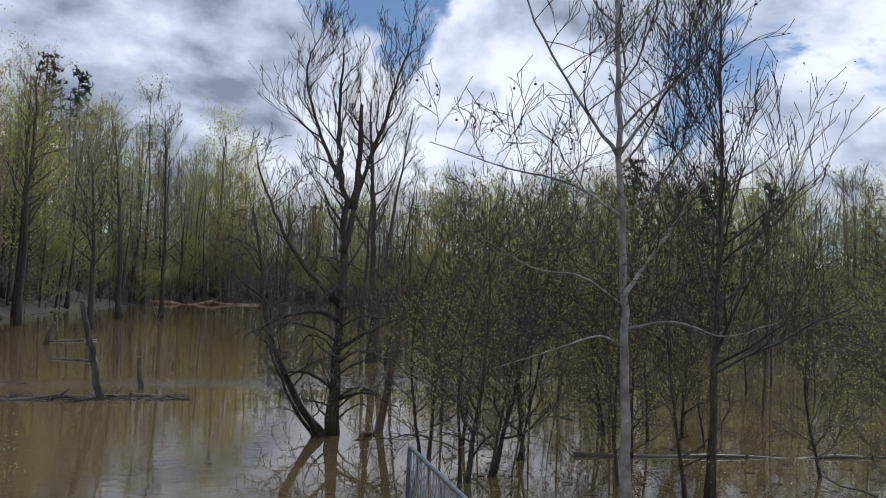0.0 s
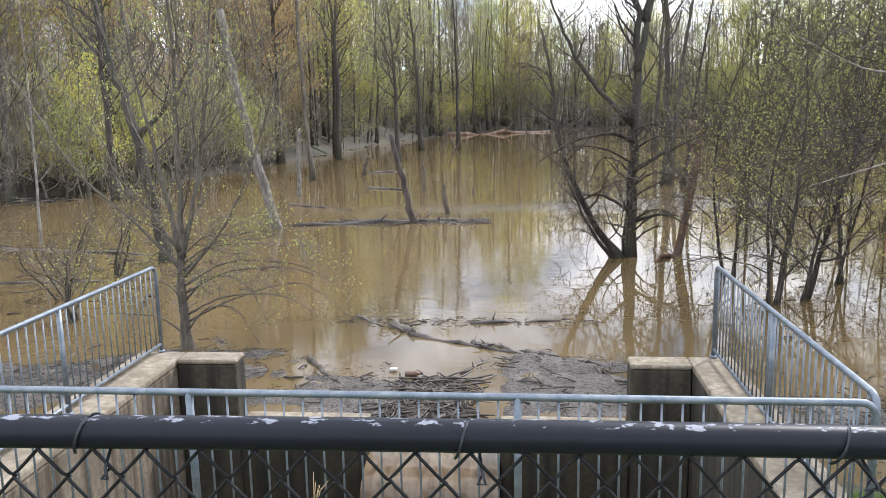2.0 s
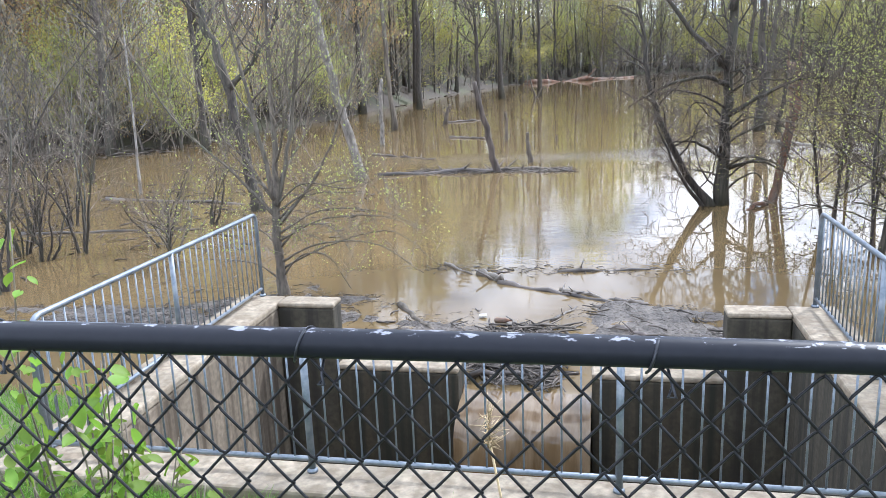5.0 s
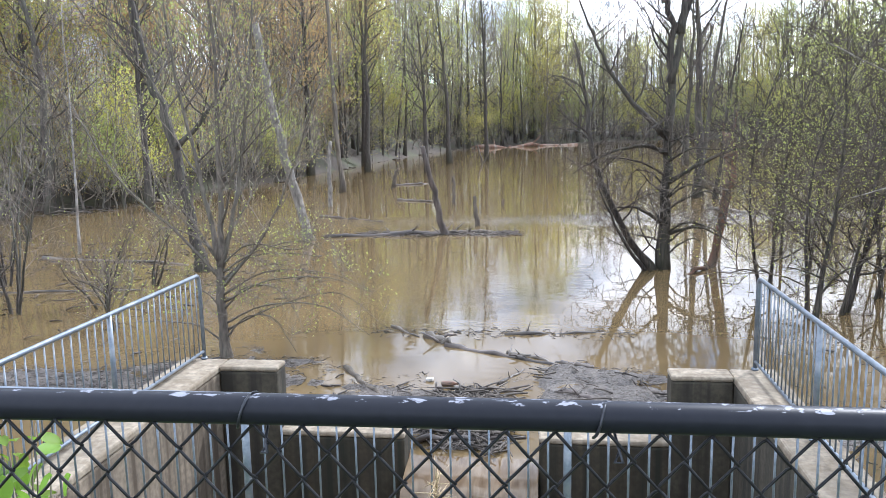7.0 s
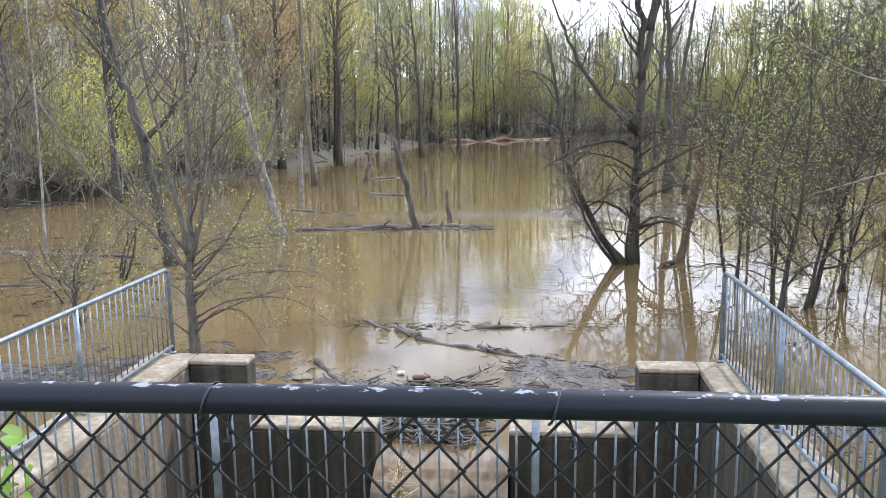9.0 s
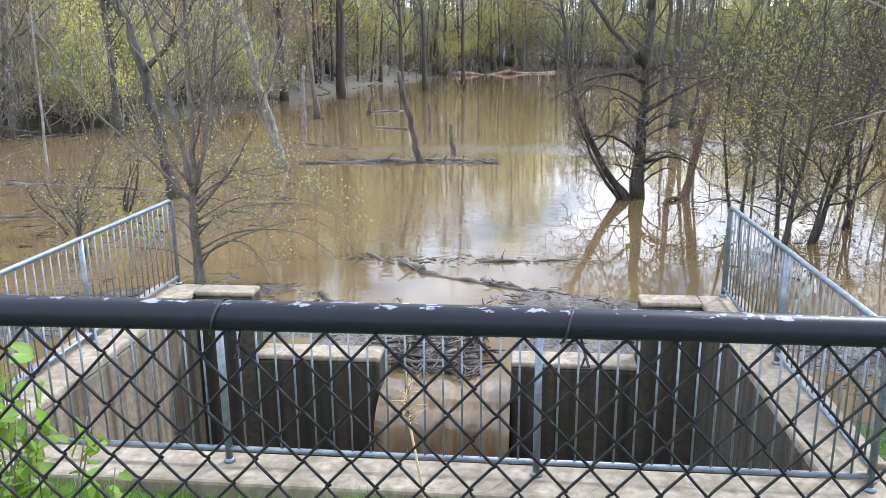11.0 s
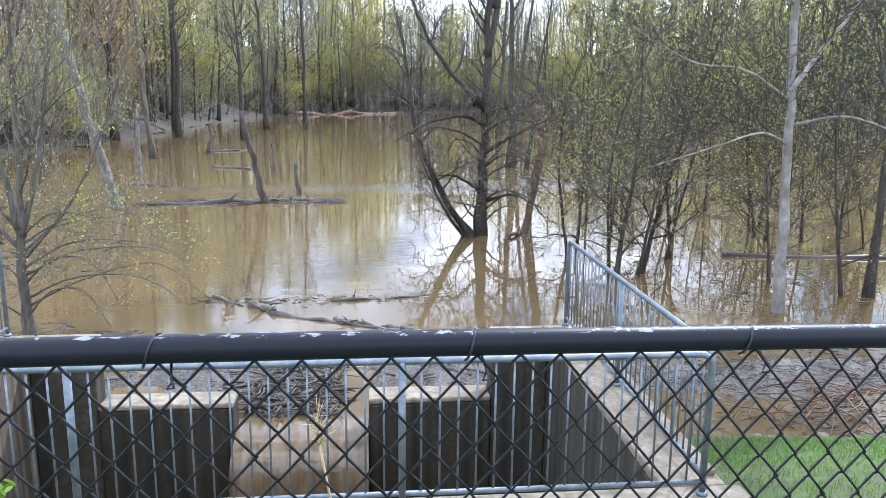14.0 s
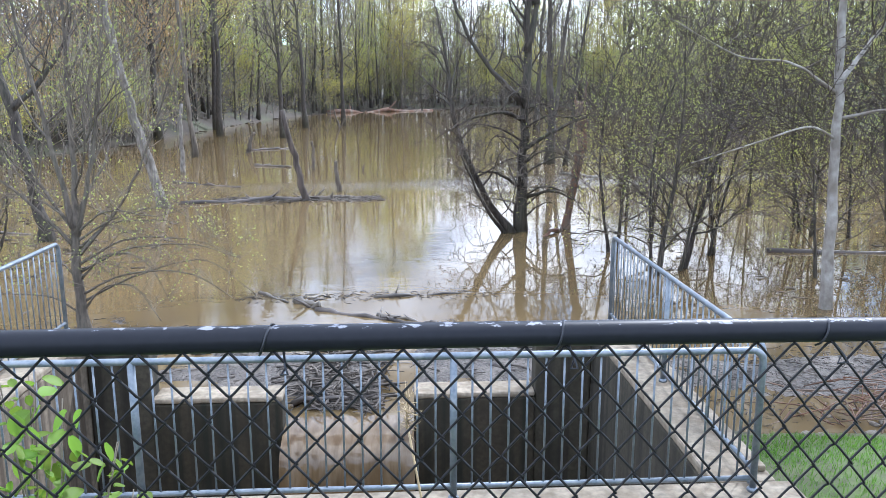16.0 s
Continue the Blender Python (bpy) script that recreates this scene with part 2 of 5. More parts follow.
def chipped_pipe_material():
    """Black powder coat, worn through to pale metal along the crown of the pipe."""
    m = bpy.data.materials.new("black_coated_pipe")
    m.use_nodes = True
    nt = m.node_tree
    n, l = nt.nodes.new, nt.links.new
    bsdf = nt.nodes["Principled BSDF"]
    co = n("ShaderNodeTexCoord")
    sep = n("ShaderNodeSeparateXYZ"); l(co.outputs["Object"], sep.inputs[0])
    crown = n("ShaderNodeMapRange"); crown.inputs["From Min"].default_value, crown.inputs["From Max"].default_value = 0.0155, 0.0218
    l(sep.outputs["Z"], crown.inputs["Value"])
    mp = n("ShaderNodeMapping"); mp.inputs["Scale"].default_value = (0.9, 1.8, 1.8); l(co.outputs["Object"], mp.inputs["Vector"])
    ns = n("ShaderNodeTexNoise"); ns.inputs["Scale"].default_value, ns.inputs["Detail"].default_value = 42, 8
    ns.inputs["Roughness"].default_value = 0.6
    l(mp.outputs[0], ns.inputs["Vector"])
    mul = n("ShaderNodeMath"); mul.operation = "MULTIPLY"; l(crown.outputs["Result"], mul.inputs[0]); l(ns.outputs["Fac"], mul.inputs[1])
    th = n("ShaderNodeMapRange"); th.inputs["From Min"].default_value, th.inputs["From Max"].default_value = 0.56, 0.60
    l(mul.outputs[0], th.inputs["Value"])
    dust = n("ShaderNodeTexNoise"); dust.inputs["Scale"].default_value, dust.inputs["Detail"].default_value = 60, 4
    l(co.outputs["Object"], dust.inputs["Vector"])
    coat = n("ShaderNodeMix"); coat.data_type = "RGBA"
    coat.inputs["A"].default_value, coat.inputs["B"].default_value = (0.007, 0.008, 0.013, 1), (0.014, 0.016, 0.022, 1)
    l(dust.outputs["Fac"], coat.inputs["Factor"])
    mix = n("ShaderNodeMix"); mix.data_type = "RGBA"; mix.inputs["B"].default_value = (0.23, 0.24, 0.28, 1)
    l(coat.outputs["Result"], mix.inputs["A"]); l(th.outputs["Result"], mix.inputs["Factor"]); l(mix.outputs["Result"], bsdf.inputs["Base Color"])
    bsdf.inputs["Roughness"].default_value, bsdf.inputs["Specular IOR Level"].default_value = 0.42, 0.22
    b = n("ShaderNodeBump"); b.inputs["Strength"].default_value, b.inputs["Distance"].default_value = 0.4, 0.0006
    b.invert = True
    l(th.outputs["Result"], b.inputs["Height"]); l(b.outputs[0], bsdf.inputs["Normal"])
    return m


M_WATER = water_material()
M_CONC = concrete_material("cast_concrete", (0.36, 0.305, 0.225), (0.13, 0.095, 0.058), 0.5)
# Wet algae tone, taken darker still so the colour carries the pit's shade.
M_CONC_WET_SHADE = concrete_material("algae_shade_concrete", (0.056, 0.045, 0.027), (0.013, 0.0145, 0.009), 0.92)
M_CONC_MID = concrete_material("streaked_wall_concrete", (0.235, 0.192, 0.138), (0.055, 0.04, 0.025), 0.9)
# Darker copy of the wall concrete; shade on the inner faces is coloured in.
M_CONC_SHADED = concrete_material("shaded_wall_concrete", (0.072, 0.063, 0.043), (0.016, 0.0145, 0.0105), 0.8)
M_GALV = material("galvanised_steel", (0.20, 0.228, 0.265), rough=0.5, metal=0.6, second=(0.15, 0.18, 0.215), scale=45, stain=(0.32, 0.34, 0.36),
                  stain_scale=9, stain_amt=0.5, bump=0.08, bump_dist=0.002)
M_PIPE = chipped_pipe_material()
M_VINYL = material("black_vinyl_wire", (0.006, 0.0063, 0.0075), rough=0.5, specular=0.3, second=(0.012, 0.012, 0.014), scale=70, bump=0.1, bump_dist=0.001)
M_WIRE = material("tie_wire", (0.035, 0.038, 0.046), rough=0.4, metal=0.4, scale=60, bump=0.0)
M_BARK = material("dark_bark", (0.088, 0.072, 0.057), second=(0.02, 0.017, 0.014), scale=22, stretch=(1, 1, 0.16), bump=1.0, bump_dist=0.05,
                  stain=(0.12, 0.125, 0.085), stain_scale=1.5, stain_amt=0.35, per_object=0.2)
M_BARK_GREY = material("grey_bark", (0.24, 0.21, 0.175), second=(0.085, 0.072, 0.06), scale=20, stretch=(1, 1, 0.18), bump=1.0, bump_dist=0.04,
                       stain=(0.14, 0.14, 0.10), stain_scale=1.1, stain_amt=0.4, per_object=0.25)
M_BARK_DUN = material("dun_bark", (0.15, 0.125, 0.098), second=(0.055, 0.045, 0.036), scale=26, stretch=(1, 1, 0.2), bump=0.8, bump_dist=0.02,
                      stain=(0.12, 0.12, 0.085), stain_scale=1.6, stain_amt=0.4)
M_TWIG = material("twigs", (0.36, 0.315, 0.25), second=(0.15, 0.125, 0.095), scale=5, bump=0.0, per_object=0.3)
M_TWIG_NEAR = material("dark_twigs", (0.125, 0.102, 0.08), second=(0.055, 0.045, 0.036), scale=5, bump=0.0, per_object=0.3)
M_TWIG_PALE = material("pale_twigs", (0.20, 0.17, 0.13), second=(0.12, 0.10, 0.075), scale=5, bump=0.0, per_object=0.2)
M_SYC = material("pale_flaking_bark", (0.40, 0.385, 0.355), rough=0.75, second=(0.17, 0.15, 0.13), scale=8, stretch=(1, 1, 0.7), bump=0.35, bump_dist=0.01,
                 stain=(0.145, 0.12, 0.095), stain_scale=2.3, stain_amt=0.75)
M_BIRCH = material("weathered_white_trunk", (0.29, 0.265, 0.23), second=(0.09, 0.078, 0.065), scale=13, stretch=(1, 1, 0.3), bump=0.5, bump_dist=0.02,
                   stain=(0.10, 0.09, 0.065), stain_scale=1.3, stain_amt=0.6)
M_DEAD = material("bleached_dead_wood", (0.15, 0.122, 0.095), second=(0.045, 0.036, 0.028), scale=12, stretch=(1, 1, 0.12), bump=1.0, bump_dist=0.02,
                  stain=(0.055, 0.045, 0.036), stain_scale=1.2, stain_amt=0.6, per_object=0.25)
M_ROT = material("red_brown_rotten_wood", (0.20, 0.10, 0.06), second=(0.10, 0.055, 0.035), scale=11, stretch=(1, 1, 0.15), bump=1.0, bump_dist=0.03,
                 stain=(0.26, 0.22, 0.18), stain_scale=1.4, stain_amt=0.7)
M_WETLOG = material("wet_driftwood", (0.075, 0.06, 0.048), rough=0.5, second=(0.03, 0.025, 0.021), scale=9, stretch=(0.3, 1, 1), bump=0.8, bump_dist=0.015,
                    stain=(0.17, 0.14, 0.115), stain_scale=2.0, stain_amt=0.6, per_object=0.3)
M_MUD = material("leaf_litter_soil", (0.062, 0.046, 0.031), second=(0.035, 0.026, 0.018), scale=3.5, bump=0.9, bump_dist=0.06,
                 stain=(0.06, 0.075, 0.028), stain_scale=0.25, stain_amt=0.55)
M_LAWN = material("grassy_soil", (0.075, 0.11, 0.022), second=(0.05, 0.06, 0.02), scale=6, bump=0.8, bump_dist=0.03, stain=(0.09, 0.075, 0.04), stain_scale=0.9, stain_amt=0.5)
M_GRASS = leaf_material("fresh_grass", (0.085, 0.185, 0.02), (0.16, 0.285, 0.04), 0.45)
M_L_GREEN = leaf_material("young_green_leaves", (0.30, 0.345, 0.10), (0.44, 0.47, 0.165))
M_L_YELLOW = leaf_material("yellow_green_leaves", (0.46, 0.44, 0.10), (0.63, 0.57, 0.17))
M_L_ORANGE = leaf_material("russet_buds", (0.42, 0.27, 0.12), (0.52, 0.37, 0.18))
M_L_PINE = leaf_material("pine_needles", (0.018, 0.032, 0.017), (0.035, 0.055, 0.025), 0.15)
M_L_SHRUB = leaf_material("fence_shrub_leaves", (0.13, 0.235, 0.025), (0.22, 0.33, 0.045), 0.5)
M_L_LIME = leaf_material("lime_thicket_leaves", (0.36, 0.40, 0.09), (0.52, 0.54, 0.16), 0.7)
M_BALL = material("seed_balls", (0.05, 0.036, 0.026), second=(0.03, 0.022, 0.016), scale=30, bump=0.3)
M_FOAM = material("sliding_brown_water", (0.095, 0.06, 0.027), rough=0.05, second=(0.13, 0.088, 0.045), scale=5, stretch=(2.6, 0.7, 0.4), bump=0.2, bump_dist=0.03,
                  stain=(0.30, 0.24, 0.17), stain_scale=3.4, stain_amt=0.3)
M_RUST = material("rust_stained_concrete", (0.23, 0.085, 0.018), second=(0.10, 0.042, 0.014), scale=14, stretch=(1, 1, 0.4), bump=0.3, bump_dist=0.01)
M_RAFT = material("sodden_litter", (0.115, 0.098, 0.082), rough=0.6, second=(0.025, 0.021, 0.018), scale=26, bump=1.0, bump_dist=0.03,
                  stain=(0.17, 0.145, 0.12), stain_scale=2.2, stain_amt=0.5)
M_CHIP = material("floating_debris", (0.15, 0.126, 0.104), second=(0.03, 0.025, 0.02), scale=4, bump=0.0, per_object=0.1)
M_STALK = material("dry_straw", (0.52, 0.40, 0.23), second=(0.36, 0.27, 0.15), scale=20, bump=0.1)
M_STONE = material("river_stone", (0.22, 0.19, 0.15), second=(0.12, 0.10, 0.08), scale=7, bump=0.3)
M_PALE = material("weathered_foam", (0.6, 0.58, 0.53), second=(0.42, 0.40, 0.36), scale=20, bump=0.3)
M_HOUSE = material("pale_siding", (0.55, 0.56, 0.58), second=(0.48, 0.49, 0.51), scale=3)
M_ROOF = material("brown_grey_shingles", (0.19, 0.165, 0.15), second=(0.13, 0.115, 0.105), scale=20)
M_GLASS = material("dark_pane", (0.03, 0.035, 0.04), rough=0.08, bump=0)


# ---- mesh helpers ----
class Soup:
    """Vertices and faces gathered for one mesh."""

    def __init__(self):
        self.v, self.f = [], []

    def tube(self, pts, radii, sides=5, cap=True):
        first = len(self.v)
        count = len(pts)
        ref = Vector((0.31, 0.95, 0.05)).normalized()
        for i, p in enumerate(pts):
            d = (pts[min(i + 1, count - 1)] - pts[max(i - 1, 0)])
            d = d.normalized() if d.length > 1e-9 else Vector((0, 0, 1))
            a = d.cross(ref)
            a = a.normalized() if a.length > 1e-4 else d.cross(Vector((1, 0, 0))).normalized()
            b = d.cross(a)
            r = radii[i]
            for k in range(sides):
                w = 2 * math.pi * k / sides
                self.v.append(p + a * (r * math.cos(w)) + b * (r * math.sin(w)))
        for i in range(count - 1):
            o = first + i * sides
            for k in range(sides):
                k2 = (k + 1) % sides
                self.f.append((o + k, o + k2, o + sides + k2, o + sides + k))
        if cap:
            self.f.append(tuple(first + k for k in reversed(range(sides))))
            self.f.append(tuple(first + (count - 1) * sides + k for k in range(sides)))

    def leaf(self, p, d, side, size):
        """A small pointed leaf."""
        o = len(self.v)
        self.v += [p - side * size * 0.34, p + side * size * 0.34, p + d * size]
        self.f.append((o, o + 1, o + 2))

    def box(self, x0, x1, y0, y1, z0, z1):
        o = len(self.v)
        self.v += [Vector(c) for c in ((x0, y0, z0), (x1, y0, z0), (x1, y1, z0), (x0, y1, z0), (x0, y0, z1), (x1, y0, z1), (x1, y1, z1), (x0, y1, z1))]
        for q in ((3, 2, 1, 0), (4, 5, 6, 7), (0, 1, 5, 4), (1, 2, 6, 5), (2, 3, 7, 6), (3, 0, 4, 7)):
            self.f.append(tuple(o + i for i in q))

    def mesh(self, name, mat, smooth=True):
        me = bpy.data.meshes.new(name)
        me.from_pydata([tuple(p) for p in self.v], [], self.f)
        me.materials.append(mat)
        if smooth:
            me.shade_smooth()
        me.update()
        return me


def part(name, soup, mat, parent=None, label="", smooth=True):
    """Links a soup (or a ready mesh) as one mesh object under parent."""
    me = soup.mesh(name, mat, smooth) if isinstance(soup, Soup) else soup
    ob = new(name, me)
    if parent:
        ob.parent = parent
    if label:
        ob["label"] = label
    return ob


def bevelled(soup, name, mat, width, segments=2):
    """The soup as a mesh with worn, rounded edges."""
    bm = bmesh.new()
    vs = [bm.verts.new(p) for p in soup.v]
    for f in soup.f:
        bm.faces.new([vs[i] for i in f])
    bmesh.ops.remove_doubles(bm, verts=bm.verts, dist=1e-5)
    bmesh.ops.bevel(bm, geom=list(bm.edges), offset=width, segments=segments, affect="EDGES", profile=0.5)
    me = bpy.data.meshes.new(name)
    bm.to_mesh(me)
    bm.free()
    me.materials.append(mat)
    return me


def empty(name, place, label, category, group="", kind=""):
    ob = new(name)
    ob.empty_display_size = 0.2
    ob.location = place
    return tagged(ob, label, category, group, kind)


def spline(ctrl, n):
    """Smooth line through control points (Catmull-Rom)."""
    c = [Vector(p) for p in ctrl]
    if len(c) == 2:
        return [c[0].lerp(c[1], i / n) for i in range(n + 1)]
    c = [2 * c[0] - c[1]] + c + [2 * c[-1] - c[-2]]
    out, spans = [], len(c) - 3
    for i in range(n + 1):
        u = min(i / n * spans, spans - 1e-6)
        k, t = int(u), u - int(u)
        p0, p1, p2, p3 = c[k:k + 4]
        out.append(0.5 * ((2 * p1) + (p2 - p0) * t + (2 * p0 - 5 * p1 + 4 * p2 - p3) * t * t + (3 * p1 - p0 - 3 * p2 + p3) * t ** 3))
    return out


# ---- trees ----
def sprig(rng, spread=1.0):
    return Vector((rng.gauss(0, spread), rng.gauss(0, spread), rng.gauss(0, spread)))


def grow(wood, twig, tips, rng, start, way, length, r, depth, bend=0.16, kids=4, rise=0.25, rmin=0.006, twig_r=0.02, ratio=0.6, open_angle=0.75):
    """One limb and, below depth, its side shoots. Thick limbs go to wood, thin ones to twig; tips gathers places for leaves."""
    n = 4 if depth > 1 else 3 if depth else 2
    pts, d, p = [start.copy()], way.normalized(), start.copy()
    for i in range(n):
        d = (d + sprig(rng, bend) + Vector((0, 0, rise * 0.2))).normalized()
        p = p + d * (length / n)
        pts.append(p.copy())
    end_r = max(rmin, r * 0.35)
    radii = [r + (end_r - r) * i / n for i in range(n + 1)]
    if r > twig_r:
        wood.tube(pts, radii, 5, cap=False)
    else:
        twig.tube(pts, radii, 3, cap=False)
    if depth == 0:
        tips.append((pts[-1], d))
        tips.append((pts[-2], d))
        return
    for k in range(kids):
        u = 0.3 + 0.7 * (k + rng.random()) / kids
        i = min(int(u * n), n - 1)
        q = pts[i].lerp(pts[i + 1], u * n - i)
        side = sprig(rng).cross(d)
        side = side.normalized() if side.length > 1e-4 else Vector((1, 0, 0))
        w = (d * (1 - 0.4 * open_angle) + side * open_angle + Vector((0, 0, rise))).normalized()
        grow(wood, twig, tips, rng, q, w, length * ratio * (0.75 + 0.5 * rng.random()), max(rmin, radii[i] * 0.6), depth - 1, bend, max(2, kids - 1), rise, rmin, twig_r, ratio, open_angle)
    tips.append((pts[-1], d))


def leaves(rng, tips, count, size, spread):
    s = Soup()
    for _ in range(count):
        p, d = tips[rng.randrange(len(tips))]
        q = p + sprig(rng, spread)
        way = (d * 0.5 + sprig(rng)).normalized()
        side = way.cross(sprig(rng))
        side = side.normalized() if side.length > 1e-4 else Vector((1, 0, 0))
        s.leaf(q, way, side, size * (0.6 + 0.8 * rng.random()))
    return s


def stem_branches(wood, twig, tips, rng, pts, radii, count, lo, length, depth, **kw):
    """Side limbs along a stem from the share lo of its length upward."""
    n = len(pts) - 1
    for k in range(count):
        u = lo + (1 - lo) * (k + rng.random()) / count
        i = min(int(u * n), n - 1)
        q = pts[i].lerp(pts[i + 1], u * n - i)
        a = rng.random() * 2 * math.pi
        w = Vector((math.cos(a), math.sin(a), 0.55 + 0.6 * u))
        r = min(radii[i] * 0.55, length * 0.02)
        grow(wood, twig, tips, rng, q, w, length * (1.15 - 0.6 * u) * (0.7 + 0.6 * rng.random()), r, depth, **kw)


def wobble(rng, pts, amount):
    return [p + sprig(rng, amount) if 0 < i < len(pts) else p for i, p in enumerate(pts)]


LAST_TIPS = []          # twig ends of the tree made last


def make_tree(place, label, stems, seed, bark=None, twigs=None, leaf=None, leaf_count=0, leaf_size=0.06, leaf_spread=0.12, group="", name="tree", sides=9,
              rmin=0.006, twig_r=0.02):
    """stems: (control points from the base, radius at foot, radius at top, limbs, share bare, limb length, depth, options)."""
    rng = random.Random(seed)
    ob = empty(name, place, label, "tree", group)
    wood, twig, tips = Soup(), Soup(), []
    for ctrl, r0, r1, limbs, lo, length, depth, opts in stems:
        n = max(6, len(ctrl) * 4)
        pts = wobble(rng, spline(ctrl, n), r0 * 0.2)
        radii = [(r0 + (r1 - r0) * (i / n) ** 0.8) * (1 + 0.35 * max(0, 1 - i / n * 8)) * (0.93 + 0.14 * rng.random()) for i in range(n + 1)]
        wood.tube(pts, radii, sides)
        kw = dict(rmin=rmin, twig_r=twig_r)
        kw.update(opts)
        if limbs:
            stem_branches(wood, twig, tips, rng, pts, radii, limbs, lo, length, depth, **kw)
    LAST_TIPS[:] = tips
    part("trunk", wood, bark or M_BARK, ob)
    if twig.v:
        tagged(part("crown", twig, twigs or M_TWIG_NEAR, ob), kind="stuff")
    if leaf and tips:
        tagged(part("foliage", leaves(rng, tips, leaf_count, leaf_size, leaf_spread), leaf, ob), kind="stuff")
    return ob


# ---- ground ----
PIT = (-3.30, 2.95, 6.20, 10.20)
SHORE = ((-99, 29), (-44, 31), (-28, 34), (-19.3, 36.4), (-17.1, 54.7), (-16.4, 71), (-14, 97), (-7.6, 118), (0, 124), (19.5, 137), (36, 138), (40, 80), (43, 56), (58, 46), (103, 42))


def shore(x):
    for (x0, y0), (x1, y1) in zip(SHORE, SHORE[1:]):
        if x <= x1:
            return y0 + (y1 - y0) * max(0.0, min(1.0, (x - x0) / (x1 - x0)))
    return SHORE[-1][1]


def smooth01(u):
    u = max(0.0, min(1.0, u))
    return u * u * (3 - 2 * u)


def ground_z(x, y):
    rough = 0.05 * noise.noise(Vector((x * 0.5, y * 0.5, 0))) + 0.02 * noise.noise(Vector((x * 2.1, y * 2.1, 3)))
    if y < 30:
        z = 1.25 - 1.36 * smooth01((y - 2.3) / 3.7) - 0.85 * smooth01((y - 6.4) / 3.2) - 1.4 * smooth01((y - 9.6) / 5)
        if abs(x) > 14:
            z = max(z, min(1.25, -2.2 + (abs(x) - 14) * 0.12)) if y < 9 else z
        if y > 9.6:          # the bed is scoured out in front of the slot
            z -= 1.3 * smooth01((3.6 - abs(x + 0.2)) / 1.0) * smooth01((15.5 - y) / 4)
        near = z + rough
    else:
        near = -2.4
    s = y - shore(x)
    far = WATER + max(-1.6, s * 0.06 if s < 20 else 1.2 + (s - 20) * 0.01 + 9 * smooth01((s - 25) / 95)) + 0.25 * noise.noise(Vector((x * 0.12, y * 0.12, 7)))
    return max(near, far)


def build_ground():
    xs = [-900, -400, -200, -120] + list(np.arange(-90, -12, 3.0)) + list(np.arange(-12, -3.4, 0.5)) + [PIT[0]] + list(np.arange(-3.0, 2.9, 0.45)) + [PIT[1]]
    xs += list(np.arange(3.2, 12, 0.4)) + list(np.arange(12, 91, 3.0)) + [120, 200, 400, 900]
    ys = [-900, -300, -100, -40, -15, -6, -2] + list(np.arange(-1, 6.0, 0.4)) + [PIT[2]] + list(np.arange(6.6, 10.0, 0.4)) + [PIT[3]] + list(np.arange(10.6, 15, 0.6))
    ys += list(np.arange(15, 185, 3.0)) + [190, 220, 400, 900, 2500]
    s = Soup()
    for y in ys:
        for x in xs:
            s.v.append(Vector((x, y, ground_z(x, y))))
    w = len(xs)
    for j in range(len(ys) - 1):
        for i in range(w - 1):
            cx, cy = (xs[i] + xs[i + 1]) / 2, (ys[j] + ys[j + 1]) / 2
            if PIT[0] < cx < PIT[1] and PIT[2] < cy < PIT[3]:
                continue
            s.f.append((j * w + i, j * w + i + 1, (j + 1) * w + i + 1, (j + 1) * w + i))
    me = s.mesh("ground", M_MUD)
    me.materials.append(M_LAWN)
    for f in me.polygons:
        if -12 < f.center.x < 40 and f.center.y < 8.9:
            f.material_index = 1
    tagged(part("ground", me, M_MUD), "dark damp soil with leaf litter sloping to the pond", "ground", kind="structure")


build_ground()


BOWL = (-2.2, 1.95, 12.0)


def water_z(x, y):
    """Level of the pond; it sinks towards the slot."""
    dx = max(0.0, abs(x + 0.125) - 0.72)
    d = math.hypot(dx, max(0.0, y - 10.25))
    return WATER - 0.24 * smooth01(1 - d / 1.3) ** 1.3


def build_water():
    s = Soup()
    x0b, x1b, y1b = BOWL
    for x0, x1, y0, y1 in ((-900, -3.5, 6.0, 10.25), (3.2, 900, 6.0, 10.25), (-900, x0b, 10.25, y1b), (x1b, 900, 10.25, y1b), (-900, 900, y1b, 150)):
        o = len(s.v)
        s.v += [Vector((x0, y0, WATER)), Vector((x1, y0, WATER)), Vector((x1, y1, WATER)), Vector((x0, y1, WATER))]
        s.f.append((o, o + 1, o + 2, o + 3))
    # the surface draws down towards the weir slot
    n, m = 26, 22
    o = len(s.v)
    for j in range(m + 1):
        for i in range(n + 1):
            x, y = x0b + (x1b - x0b) * i / n, 10.25 + (y1b - 10.25) * j / m
            s.v.append(Vector((x, y, water_z(x, y))))
    for j in range(m):
        for i in range(n):
            k = o + j * (n + 1) + i
            s.f.append((k, k + 1, k + n + 2, k + n + 1))
    tagged(part("water", s, M_WATER, smooth=True), "muddy brown flood water with soft reflections of sky", "water", kind="structure")


build_water()

# ---- concrete outlet structure ----
XL, XR = -3.40, 3.01          # side railings
YF, YB = 6.24, 10.30          # front railing, far ends of the side railings


